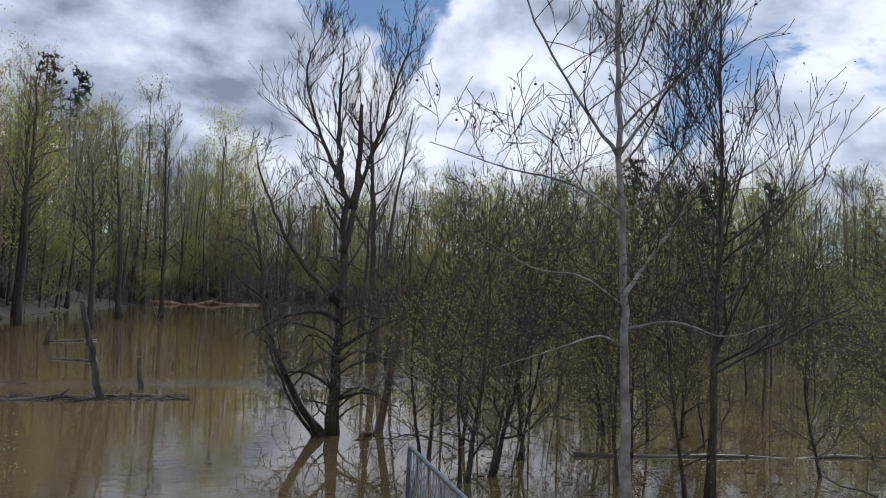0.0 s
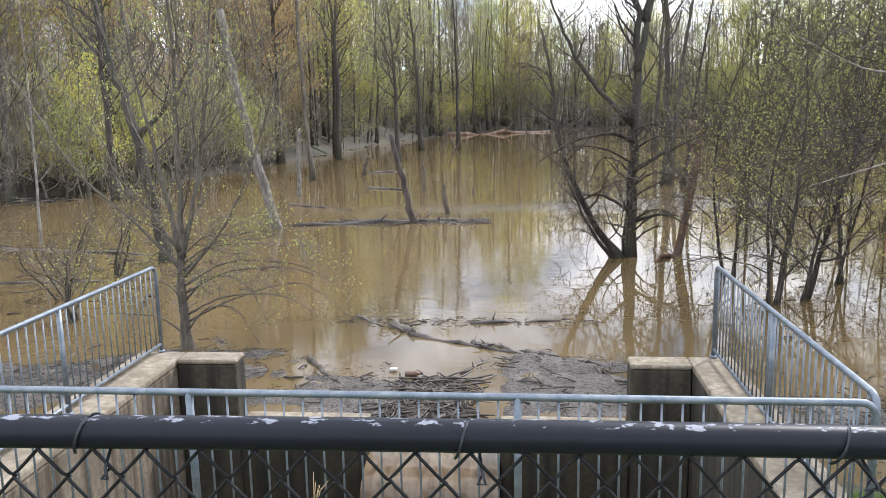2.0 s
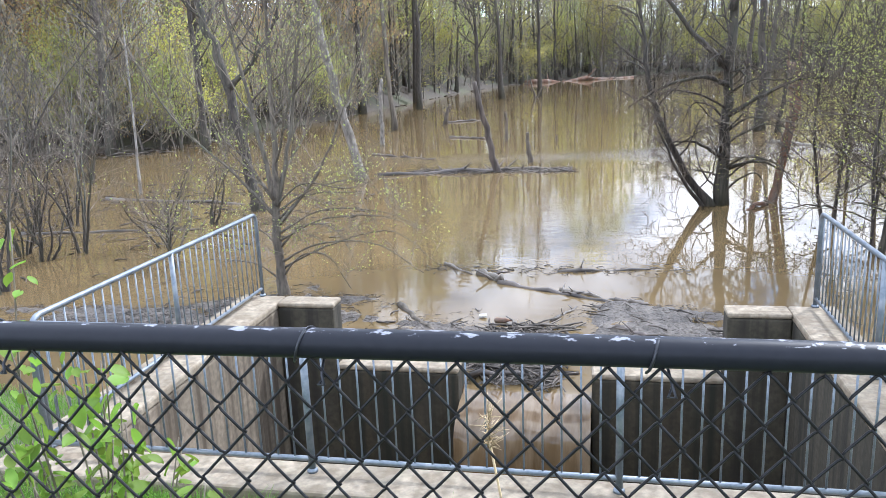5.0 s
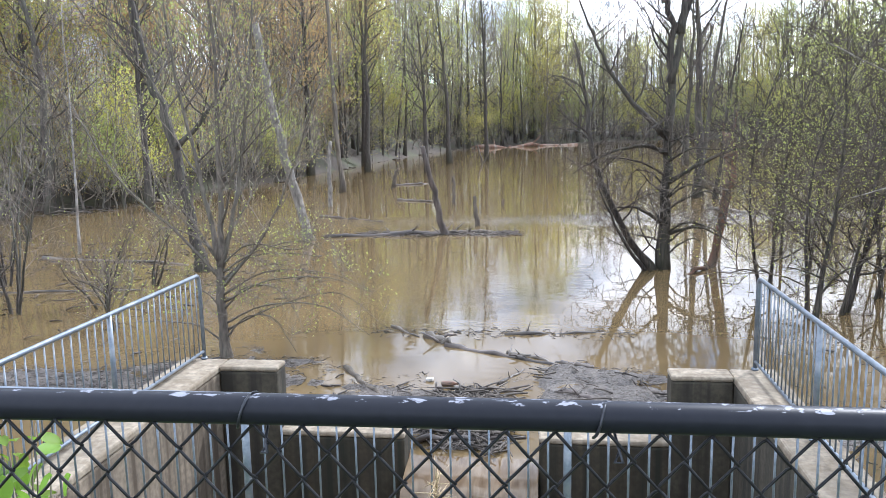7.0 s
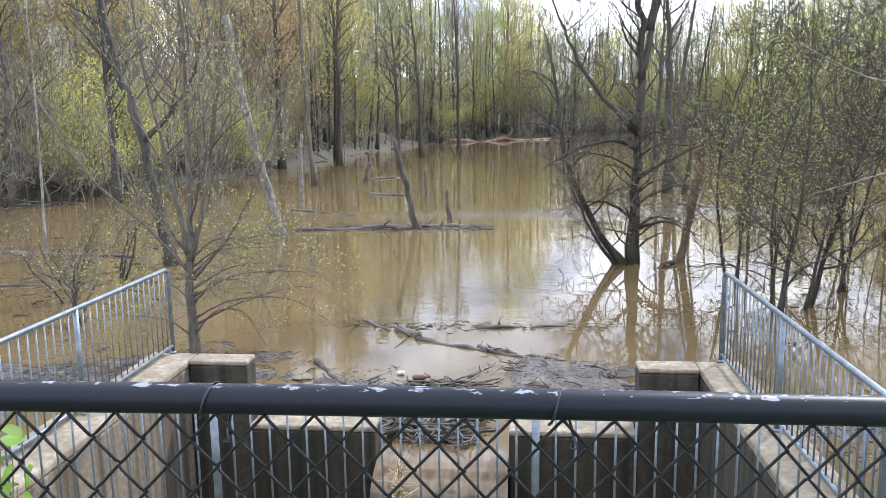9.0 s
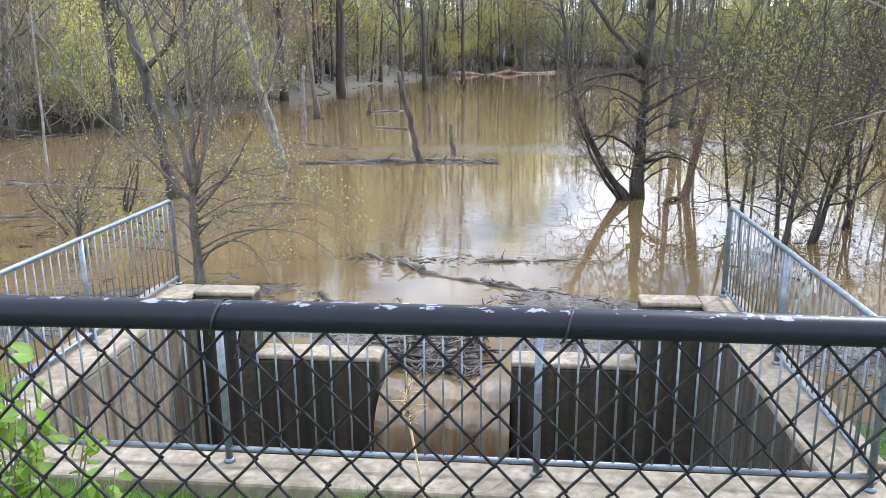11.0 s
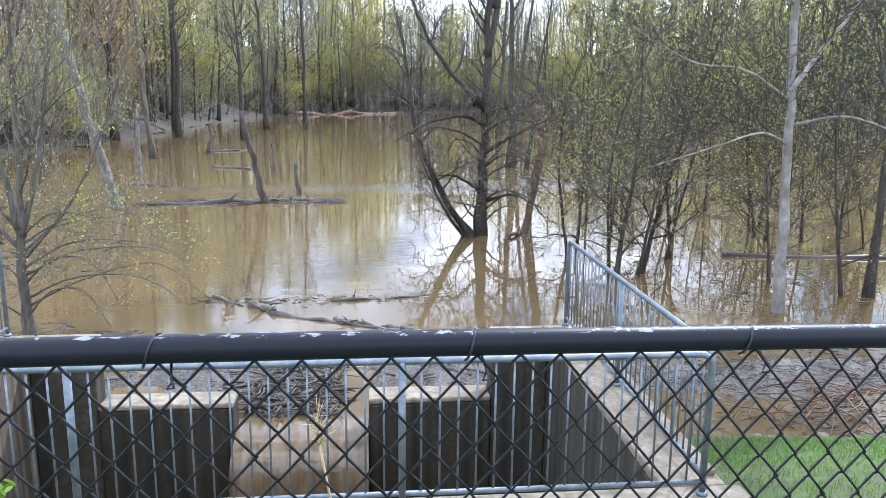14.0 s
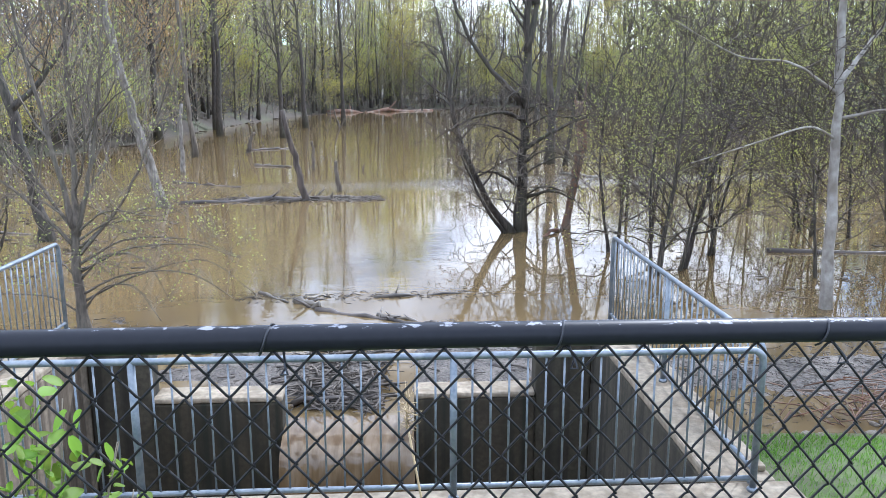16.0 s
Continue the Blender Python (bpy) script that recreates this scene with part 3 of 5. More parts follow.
def build_outlet():
    ob = empty("outlet_structure", (0, 6.2, -3.6), "pale stained concrete pond outlet box with open weir slot", "concrete structure", kind="structure")
    ob.location = (0, 0, 0)
    zb = -3.6

    def slab(name, x0, x1, y0, y1, z0, z1, mat, label="", bev=0.025):
        s = Soup()
        s.box(x0, x1, y0, y1, z0, z1)
        part(name, bevelled(s, name, mat, bev), mat, ob, label)

    slab("front_wall", -3.72, 3.34, 5.97, 6.38, zb, 0.0, M_CONC)
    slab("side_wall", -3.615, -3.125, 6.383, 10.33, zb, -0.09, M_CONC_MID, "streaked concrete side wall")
    slab("wall_cap", -3.62, -3.12, 6.383, 10.33, -0.09, 0.0, M_CONC, "pale concrete cap")
    # Right body and end walls: unlit faces coloured dark, tops left pale as caps.
    slab("side_wall", 2.765, 3.235, 6.383, 10.33, zb, -0.09, M_CONC_SHADED, "dark-streaked concrete side wall, shade in its colour")
    slab("wall_cap", 2.76, 3.24, 6.383, 10.33, -0.09, 0.0, M_CONC, "pale concrete cap")
    slab("end_wall", -3.117, -2.405, 10.025, 10.33, zb, -0.06, M_CONC_SHADED)
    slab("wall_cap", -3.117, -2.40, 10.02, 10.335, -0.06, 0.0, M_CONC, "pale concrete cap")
    slab("end_wall", 2.095, 2.757, 10.025, 10.33, zb, -0.06, M_CONC_SHADED)
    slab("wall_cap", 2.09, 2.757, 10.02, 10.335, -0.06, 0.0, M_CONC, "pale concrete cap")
    # Weir bodies also hold pit shade in their colour; the tops stay pale.
    slab("weir_wall", -2.397, -0.90, 9.98, 10.36, zb, -0.82, M_CONC_WET_SHADE, "dark algae-stained weir wall, pit shade in its colour")
    slab("weir_cap", -2.397, -0.897, 9.977, 10.363, -0.82, -0.75, M_CONC, "pale worn top of the weir")
    slab("weir_wall", 0.65, 2.087, 9.98, 10.36, zb, -0.82, M_CONC_WET_SHADE, "dark algae-stained weir wall, pit shade in its colour")
    slab("weir_cap", 0.647, 2.087, 9.977, 10.363, -0.82, -0.75, M_CONC, "pale worn top of the weir")
    slab("weir_sill", -0.897, 0.647, 10.0, 10.34, zb, -1.25, M_CONC_WET_SHADE, "submerged concrete sill of the slot")
    slab("pit_floor", -3.117, 2.757, 6.383, 9.977, zb - 0.2, zb + 0.1, M_CONC_WET_SHADE, "dark wet floor slab")
    for x, way in ((-0.9, 1), (0.65, -1)):
        s = Soup()
        for k in range(9):
            y = 9.99 + 0.04 * k
            s.v += [Vector((x + way * 0.006, y, -1.95 - 0.2 * noise.noise(Vector((k * 0.7, way, 0))))), Vector((x + way * 0.006, y, -1.18 + 0.25 * noise.noise(Vector((k * 0.9, way, 5)))))]
        for k in range(8):
            s.f.append((2 * k, 2 * k + 1, 2 * k + 3, 2 * k + 2))
        part("stain", s, M_RUST, ob, "orange rust stain on the slot face", smooth=False)
    for x in (-3.56, 3.16):
        slab("curb", x - 0.05, x + 0.05, 6.5, 10.2, 0.003, 0.05, M_CONC, "narrow concrete curb under the railing", 0.012)
    return ob


build_outlet()


def build_spill():
    """Water that slides over the sill and drops into the box."""
    rng = random.Random(5)
    s = Soup()
    prof = spline([(0, 10.27, WATER - 0.237), (0, 10.0, WATER - 0.26), (0, 9.8, WATER - 0.31), (0, 9.62, WATER - 0.41), (0, 9.5, WATER - 0.62), (0, 9.42, WATER - 1.0), (0, 9.34, -2.4), (0, 9.30, -3.0)], 28)
    nx = 26
    for p in prof:
        for i in range(nx + 1):
            u = i / nx
            drop = 0.0 if p.y > 10.15 else 0.07 * noise.noise(Vector((u * 9, p.z * 2.6, 2)))
            s.v.append(Vector((-0.893 + 1.536 * u, p.y + drop, p.z)))
    for j in range(len(prof) - 1):
        for i in range(nx):
            o = j * (nx + 1) + i
            s.f.append((o, o + nx + 1, o + nx + 2, o + 1))
    tagged(part("spilling_water", s, M_FOAM), "brown foaming water sliding through the weir slot", "water", kind="structure")
    t = Soup()
    t.v += [Vector((-3.11, 6.39, -2.75)), Vector((2.75, 6.39, -2.75)), Vector((2.75, 9.97, -2.75)), Vector((-3.11, 9.97, -2.75))]
    t.f.append((0, 1, 2, 3))
    tagged(part("water_in_box", t, M_WATER, smooth=False), "turbid brown water in the bottom of the box", "water", kind="structure")


build_spill()

# ---- galvanised railings ----
R_TOP, R_BAR, R_POST = 0.024, 0.0075, 0.026
BAR_MESH = None


def straight(p, q, r, sides=10):
    s = Soup()
    s.tube([Vector(p), Vector(q)], [r, r], sides)
    return s


def railing(name, a, b, posts, bent_ends, label):
    """A railing from a to b: bent top rail that turns down into end posts, bottom rail, bars and middle posts."""
    global BAR_MESH
    a, b = Vector((*a, 0)), Vector((*b, 0))
    d = (b - a).normalized()
    length = (b - a).length
    ob = empty(name, a, label, "railing", "galvanised railings round the outlet")
    s = Soup()
    rb, h = 0.09, 1.07 - R_TOP
    pts = [Vector((0, 0, 0.0))] + [d * (rb - rb * math.cos(w)) + Vector((0, 0, h - rb + rb * math.sin(w))) for w in [i / 6 * math.pi / 2 for i in range(7)]]
    pts += [d * (length - rb + rb * math.sin(w)) + Vector((0, 0, h - rb + rb * math.cos(w))) for w in [i / 6 * math.pi / 2 for i in range(7)]] + [d * length]
    s.tube(pts, [R_TOP] * len(pts), 12)
    part("top_rail", s, M_GALV, ob)
    part("bottom_rail", straight(d * 0.02 + Vector((0, 0, 0.10)), d * (length - 0.02) + Vector((0, 0, 0.10)), 0.019), M_GALV, ob)
    for u in posts:
        part("post", straight(d * u, d * u + Vector((0, 0, h)), R_POST), M_GALV, ob)
    for u in list(posts) + [0, length]:
        f = Soup()
        f.tube([d * u + Vector((0, 0, 0.001)), d * u + Vector((0, 0, 0.016)), d * u + Vector((0, 0, 0.03))], [0.04, 0.04, 0.028], 12)
        part("foot_collar", f, M_GALV, ob)
    if BAR_MESH is None:
        BAR_MESH = straight((0, 0, 0.10), (0, 0, h), R_BAR, 6).mesh("bar", M_GALV)
    n = round(length / 0.1235)
    for i in range(1, n):
        u = length * i / n
        if min([abs(u - q) for q in posts] + [9]) < 0.035:
            continue
        bar = part("bar", BAR_MESH, M_GALV, ob)
        bar.location = d * u
    return ob


railing("metal_railing", (-3.36, YF), (2.99, YF), (2.115, 4.23), True, "blue-grey galvanised steel railing along the front wall")
railing("metal_railing", (XL - 0.02, YF + 0.11), (XL - 0.02, YB), (1.98,), True, "blue-grey galvanised steel railing on the side wall")
railing("metal_railing", (XR + 0.03, YF + 0.11), (XR + 0.03, YB), (1.98,), True, "blue-grey galvanised steel railing on the side wall")

# ---- chain-link fence ----
FENCE_Y, RAIL_Z = 2.594, 2.380
PITCH, HALF_Z = 0.0358, 0.0411


def build_fence():
    ob = empty("chain_link_fence", (0.5, FENCE_Y, 1.2), "black vinyl chain-link fence with chipped pipe top rail", "fence")
    ob.location = (0, 0, 0)
    rail = Soup()
    xs = np.arange(-1.95, 3.5, 0.265)
    rail.tube([Vector((x, 0, 0.004 * math.sin(x * 1.7))) for x in xs], [0.0225] * len(xs), 20)
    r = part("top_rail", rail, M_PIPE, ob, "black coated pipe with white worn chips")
    r.location = (0, FENCE_Y, RAIL_Z)
    for x in (-1.95, 3.35):
        part("post", straight((x, FENCE_Y + 0.055, ground_z(x, FENCE_Y) - 0.15), (x, FENCE_Y + 0.055, RAIL_Z + 0.03), 0.03, 12), M_PIPE, ob)
    meshes = []
    n = 28
    for parity in (0, 1):
        s = Soup()
        pts = []
        for k in range(n + 1):
            sgn = 1 if (k + parity) % 2 else -1
            x, z = sgn * (PITCH / 2 + 0.0018), -k * HALF_Z
            off = 0.0035 * sgn
            pts += [Vector((x - sgn * 0.006, -off, z + 0.0055)), Vector((x, 0, z)), Vector((x - sgn * 0.006, off, z - 0.0055))]
        pts = pts[1:-1]
        s.tube(pts, [0.0025] * len(pts), 5)
        meshes.append(s.mesh("wire", M_VINYL))
    rng = random.Random(3)
    count = int(5.2 / PITCH)
    for i in range(count):
        w = part("wire", meshes[i % 2], M_VINYL, ob)
        w.location = (-1.8735 + i * PITCH, FENCE_Y - 0.012 + rng.gauss(0, 0.0012), RAIL_Z - 0.015 + rng.gauss(0, 0.0015))
        w.rotation_euler = (rng.gauss(0, 0.004), rng.gauss(0, 0.006), 0)
    # tie wires wound round the rail every two feet
    for k in range(-4, 5):
        x = 0.821 + 0.5 * k
        s = Soup()
        lean = 0.012 + 0.01 * rng.random()
        pts = []
        for j in range(15):
            w = math.pi * (1.35 - 1.75 * j / 14)
            pts.append(Vector((x - lean + 2.4 * lean * j / 14, FENCE_Y + 0.0255 * math.cos(w), RAIL_Z + 0.0255 * math.sin(w))))
        pts += [Vector((x + lean * 1.6, FENCE_Y - 0.020, RAIL_Z - 0.040)), Vector((x + lean * 1.9, FENCE_Y - 0.026, RAIL_Z - 0.052)),
                Vector((x + lean * 1.2, FENCE_Y - 0.018, RAIL_Z - 0.056)), Vector((x + lean * 1.7, FENCE_Y - 0.008, RAIL_Z - 0.045))]
        s.tube(pts, [0.0023] * len(pts), 6)
        part("tie_wire", s, M_WIRE, ob, "twisted tie wire round the rail")
    # the fence runs a little askew of the outlet and drops slightly along its length
    pivot = Vector((0.83, FENCE_Y, RAIL_Z))
    ob.matrix_basis = pose(*pivot, 0, 1.8, 5.0) @ Matrix.Translation(-pivot)
    return ob


build_fence()

# ---- trees that stand in the flood ----
UP = dict(rise=0.45, open_angle=0.6)
DROOP = dict(rise=0.0, open_angle=0.9)


def main_tree():
    rng = random.Random(15)
    low = []          # arching dead branches round the lower trunk
    for k in range(11):
        z, a, reach = 0.4 + 0.28 * k, rng.uniform(0, 6.28), rng.uniform(1.0, 2.1)
        c, d = math.cos(a) * reach, math.sin(a) * reach * 0.6 - 0.2
        low.append(([(0.1, 0, z), (0.1 + c * 0.35, d * 0.35, z + 0.35), (0.1 + c * 0.75, d * 0.75, z + rng.uniform(0.1, 0.6)), (0.1 + c, d, z + rng.uniform(-0.5, 0.5))],
                    0.03, 0.008, 8, 0.15, 0.75, 1, dict(rise=0.1, open_angle=0.8, bend=0.28)))
    ob = make_tree((3.5, 21.2, WATER - 0.15), "dark multi-stemmed half-dead tree standing in flood water", [
        ([(0.1, 0, 0), (0.12, 0, 2.4), (0.2, 0.1, 4.6), (0.08, 0, 6.2), (-0.1, 0, 7.6), (-0.02, 0, 9.4)], 0.15, 0.025, 18, 0.3, 1.5, 3, UP),
        ([(0.15, 0, 4.5), (0.55, 0.1, 6.3), (1.0, 0.1, 7.6), (1.35, 0, 9.0), (1.6, 0, 9.7)], 0.075, 0.016, 15, 0.25, 1.4, 3, UP),
        ([(0.35, 0.05, 5.6), (0.5, 0.2, 7.0), (0.48, 0.2, 8.2)], 0.09, 0.05, 6, 0.3, 1.0, 2, UP),
        ([(0.0, 0, 6.3), (-0.5, 0.2, 7.4), (-0.9, 0.1, 8.8), (-0.75, 0, 9.6)], 0.06, 0.012, 12, 0.2, 1.2, 3, UP),
        ([(0.08, 0, 3.3), (-0.9, -0.2, 4.3), (-1.5, -0.3, 5.3), (-2.0, -0.3, 6.6)], 0.075, 0.02, 9, 0.2, 1.2, 3, {}),
        ([(-0.1, -0.1, 0), (-1.0, -0.4, 1.35), (-1.6, -0.5, 2.8), (-1.75, -0.5, 3.9), (-2.0, -0.4, 5.4)], 0.10, 0.025, 20, 0.2, 1.2, 3, DROOP),
        ([(-0.25, -0.15, 0), (-0.9, -0.6, 0.9), (-1.5, -0.8, 2.2)], 0.06, 0.02, 10, 0.3, 0.9, 3, DROOP),
        ([(0.12, 0, 2.9), (-0.6, -0.6, 3.1), (-1.4, -0.9, 2.9), (-2.1, -1.1, 2.5)], 0.06, 0.012, 8, 0.2, 0.8, 2, DROOP),
        ([(0.15, 0, 2.2), (0.9, -0.4, 2.7), (1.7, -0.6, 3.0), (2.6, -0.7, 2.9)], 0.06, 0.012, 8, 0.2, 0.9, 2, DROOP),
        ([(0.1, 0, 1.2), (-0.7, -0.5, 1.7), (-1.3, -0.7, 1.6)], 0.05, 0.012, 7, 0.1, 0.8, 2, DROOP),
        ([(0.2, 0, 1.0), (0.8, -0.5, 1.2), (1.5, -0.8, 0.9)], 0.05, 0.012, 7, 0.1, 0.8, 2, DROOP),
        ([(0.1, 0, 0.2), (0.12, 0, 2.4), (0.2, 0.1, 4.4)], 0.05, 0.04, 11, 0.03, 1.35, 2, dict(rise=0.05, open_angle=0.8, bend=0.3)),
        ([(-0.1, -0.1, 0.1), (-1.0, -0.4, 1.35), (-1.6, -0.5, 2.8)], 0.04, 0.03, 8, 0.05, 1.1, 2, dict(rise=0.1, open_angle=0.8, bend=0.3)),
        ] + low, 11, rmin=0.006)
    ob.scale = (1.04, 1.04, 1.04)


main_tree()


def slender_tree(place, label, lean, height, r, seed, limbs=14, lo=0.35, length=1.8, depth=2, leaf=None, count=0, bark=None, twigs=None, size=0.07, spread=0.15, bow=0.08, **opts):
    mid = (lean[0] * 0.35 + bow, lean[1] * 0.4, height * 0.5)
    return make_tree((place[0], place[1], WATER - 0.2), label, [([(0, 0, 0), mid, (lean[0], lean[1], height)], r, r * 0.15, limbs, lo, length, depth, opts)],
                     seed, bark=bark, twigs=twigs, leaf=leaf, leaf_count=count, leaf_size=size, leaf_spread=spread, rmin=0.007, twig_r=0.022)


def sycamore():
    ob = make_tree((7.55, 13.7, WATER - 0.25), "pale-barked sycamore with bare spreading boughs and hanging seed balls", [
        ([(0.12, 0, 0), (0.02, 0, 2.6), (-0.06, 0, 4.4), (-0.2, 0, 6.2), (-0.26, 0, 8.6), (-0.3, 0, 12.0)], 0.088, 0.025, 11, 0.55, 2.3, 3, UP),
        ([(-0.05, 0, 3.7), (0.5, 0.1, 4.4), (1.1, 0.1, 5.2), (2.1, 0, 6.6)], 0.04, 0.009, 12, 0.25, 1.3, 2, {}),
        ([(-0.1, 0, 3.6), (-0.9, -0.3, 4.0), (-1.8, -0.5, 4.1), (-2.9, -0.7, 4.6)], 0.026, 0.006, 12, 0.2, 1.1, 2, DROOP),
        ([(-0.1, 0, 5.0), (-0.9, 0.2, 5.5), (-2.0, 0.3, 5.7), (-3.3, 0.2, 6.0)], 0.03, 0.006, 13, 0.2, 1.3, 2, {}),
        ([(-0.15, 0, 5.0), (0.6, 0.2, 5.5), (1.2, 0.2, 6.4), (1.9, 0.1, 7.4)], 0.03, 0.006, 12, 0.2, 1.2, 2, UP),
        ([(-0.2, 0, 6.0), (-0.9, 0.1, 6.9), (-1.8, 0, 8.2), (-2.2, 0, 9.6)], 0.034, 0.008, 14, 0.2, 1.3, 2, UP),
        ([(-0.2, 0, 6.0), (0.5, 0.1, 6.9), (1.4, 0.1, 8.1), (2.2, 0, 9.8)], 0.034, 0.008, 14, 0.2, 1.3, 2, UP),
        ([(0, 0, 3.2), (0.7, -0.3, 3.35), (1.5, -0.5, 3.15), (2.4, -0.6, 3.4)], 0.024, 0.006, 12, 0.1, 1.0, 2, DROOP),
        ([(0, 0, 2.9), (-0.6, -0.3, 3.1), (-1.4, -0.5, 2.9), (-2.4, -0.5, 2.6)], 0.022, 0.006, 12, 0.1, 1.0, 2, DROOP),
    ], 21, bark=M_SYC, sides=10)
    rng = random.Random(8)
    s = Soup()
    high = [p for p, _ in LAST_TIPS if p.z > 5.2]
    for _ in range(190):
        p = rng.choice(high) - Vector((0, 0, 0.12))
        s.tube([p + Vector((0, 0, 0.12)), p + Vector((0, 0, 0.018))], [0.0025, 0.0025], 3)
        s.tube([p + Vector((0, 0, 0.02)), p + Vector((0, 0, 0.01)), p - Vector((0, 0, 0.01)), p - Vector((0, 0, 0.02))], [0.006, 0.021, 0.021, 0.006], 6)
    tagged(part("seed_cluster", s, M_BALL, ob), kind="stuff")
    ob.scale = (1.07, 1.07, 1.07)


sycamore()


def standing_trees():
    slender_tree((9.9, 14.6), "dark slender tree with fine bare branches", (0.25, 0.3), 10.2, 0.09, 31, 26, 0.22, 2.2, 3, leaf=M_L_GREEN, count=900, size=0.05, **UP)
    # behind the dark tree
    slender_tree((7.7, 39.2), "rough grey straight trunk rising from the flood", (-0.6, 0), 13.0, 0.23, 32, 16, 0.45, 2.6, 3, bark=M_BARK, **UP)
    slender_tree((9.6, 48.9), "slanting dark tree with short dead branches", (1.9, 0), 15.0, 0.19, 33, 14, 0.5, 1.8, 3)
    slender_tree((8.3, 38.4), "thin dark dead tree beside the grey trunk", (1.2, 0), 9.5, 0.11, 60, 14, 0.3, 1.5, 3)
    slender_tree((11.6, 66.0), "dark tree with bare crown across the pond", (0.4, 0), 15.5, 0.24, 61, 20, 0.3, 3.0, 3, **UP)
    slender_tree((-8.2, 73.6), "thin dark tree at the edge of open water", (-1.2, 0), 17.0, 0.24, 34, 18, 0.35, 3.0, 3, leaf=M_L_YELLOW, count=1700, size=0.12, spread=0.35, **UP)
    slender_tree((-8.2, 60.0), "small forked tree standing in open water", (-0.6, 0), 12.0, 0.22, 35, 18, 0.35, 3.0, 3, leaf=M_L_GREEN, count=1100, size=0.1, spread=0.3, **UP)
    slender_tree((-5.0, 76.2), "slim dark tree rising from the open water", (-0.6, 0), 19.0, 0.2, 62, 16, 0.4, 2.4, 3, **UP)
    slender_tree((-13.2, 61.6), "tall dark slim trunk on the flooded shore", (0.3, 0), 18.5, 0.24, 36, 18, 0.4, 2.8, 3, leaf=M_L_ORANGE, count=2800, size=0.1, spread=0.4, **UP)
    slender_tree((-16.9, 58.7), "tall dark trunk with russet budding crown", (-0.3, 0), 19.0, 0.28, 37, 24, 0.3, 3.6, 3, leaf=M_L_ORANGE, count=5200, size=0.1, spread=0.45, **UP)
    slender_tree((-15.7, 71.3), "straight dark trunk among yellow-green leaves", (0.1, 0), 20.0, 0.25, 63, 18, 0.35, 3.0, 3, leaf=M_L_YELLOW, count=2600, size=0.12, spread=0.5, **UP)
    slender_tree((-17.1, 34.8), "dark crooked trunk at the flooded edge", (-0.5, 0), 13.0, 0.19, 38, 18, 0.3, 2.4, 3, leaf=M_L_YELLOW, count=300, size=0.08, spread=0.2)
    slender_tree((-21.4, 33.9), "dark ivy-clad crooked trunk on the bank", (-1.3, 0), 14.0, 0.24, 64, 18, 0.2, 2.6, 3, leaf=M_L_GREEN, count=900, size=0.09, spread=0.2, bow=0.5)
    slender_tree((-29.0, 42.9), "dark thick trunk among brush on the bank", (-1.6, 0), 17.0, 0.34, 39, 16, 0.3, 3.4, 3, bow=0.5)
    slender_tree((-13.35, 23.3), "thin pale birch sapling in the flood", (0.15, 0), 7.5, 0.05, 65, 14, 0.25, 1.2, 2, bark=M_SYC)
    slender_tree((-1.5, 135.5), "broad dark tree on the far shore", (0.3, 0), 27.0, 0.55, 40, 26, 0.2, 6.0, 3, leaf=M_L_YELLOW, count=4600, size=0.26, spread=0.9, **UP)
    # forked leaning tree
    make_tree((-8.15, 20.6, WATER - 0.2), "thick leaning forked grey tree in the flood", [
        ([(0, 0, 0), (-0.25, 0, 1.6), (-0.75, 0, 4.2), (-1.2, 0, 5.6), (-1.5, 0, 8.0)], 0.17, 0.06, 8, 0.5, 1.6, 3, UP),
        ([(-0.55, 0, 3.4), (0.1, 0.1, 4.0), (0.75, 0.2, 4.9), (1.1, 0.2, 6.2)], 0.085, 0.02, 8, 0.3, 1.3, 3, UP),
    ], 41, bark=M_BARK)
    # dead leaning white trunk
    make_tree((-6.95, 26.1, WATER - 0.2), "broken leaning bleached trunk with ivy at its foot", [
        ([(0, 0, 0), (-0.45, 0, 1.8), (-1.0, 0, 4.2), (-1.5, 0, 7.1)], 0.175, 0.11, 5, 0.3, 1.2, 2, DROOP),
    ], 42, bark=M_BIRCH, leaf=M_L_GREEN, leaf_count=60, leaf_size=0.09)
    make_tree((-10.5, 43.7, WATER - 0.2), "tall limbless grey snag standing in water", [([(0, 0, 0), (-0.25, 0, 4.5), (-0.5, 0, 11.5)], 0.16, 0.08, 4, 0.5, 0.5, 1, {})], 43, bark=M_DEAD, name="snag")
    make_tree((-9.1, 36.2, WATER - 0.2), "pale broken snag standing in water", [([(0, 0, 0), (0.0, 0, 1.6), (0.1, 0, 3.2)], 0.12, 0.07, 2, 0.5, 0.4, 1, {})], 44, bark=M_BIRCH, name="snag")
    make_tree((4.8, 21.5, WATER - 0.2), "rotten red-brown snag with a broken top", [
        ([(0, 0, 0), (0.25, 0, 1.6), (0.42, 0, 2.6), (0.36, 0, 3.5)], 0.085, 0.15, 6, 0.3, 0.7, 2, DROOP),
        ([(0.40, 0, 2.9), (0.44, 0.05, 3.6), (0.5, 0.05, 4.0)], 0.07, 0.015, 0, 0.4, 0.7, 2, {}),
        ([(0.30, 0, 2.9), (0.22, 0.05, 3.5), (0.2, 0.05, 3.75)], 0.07, 0.015, 0, 0.4, 0.7, 2, {}),
        ([(0.05, 0, 0.0), (-0.3, -0.5, 0.25), (-0.9, -1.2, 0.12)], 0.09, 0.03, 3, 0.3, 0.6, 1, DROOP),
    ], 45, bark=M_ROT, name="snag")
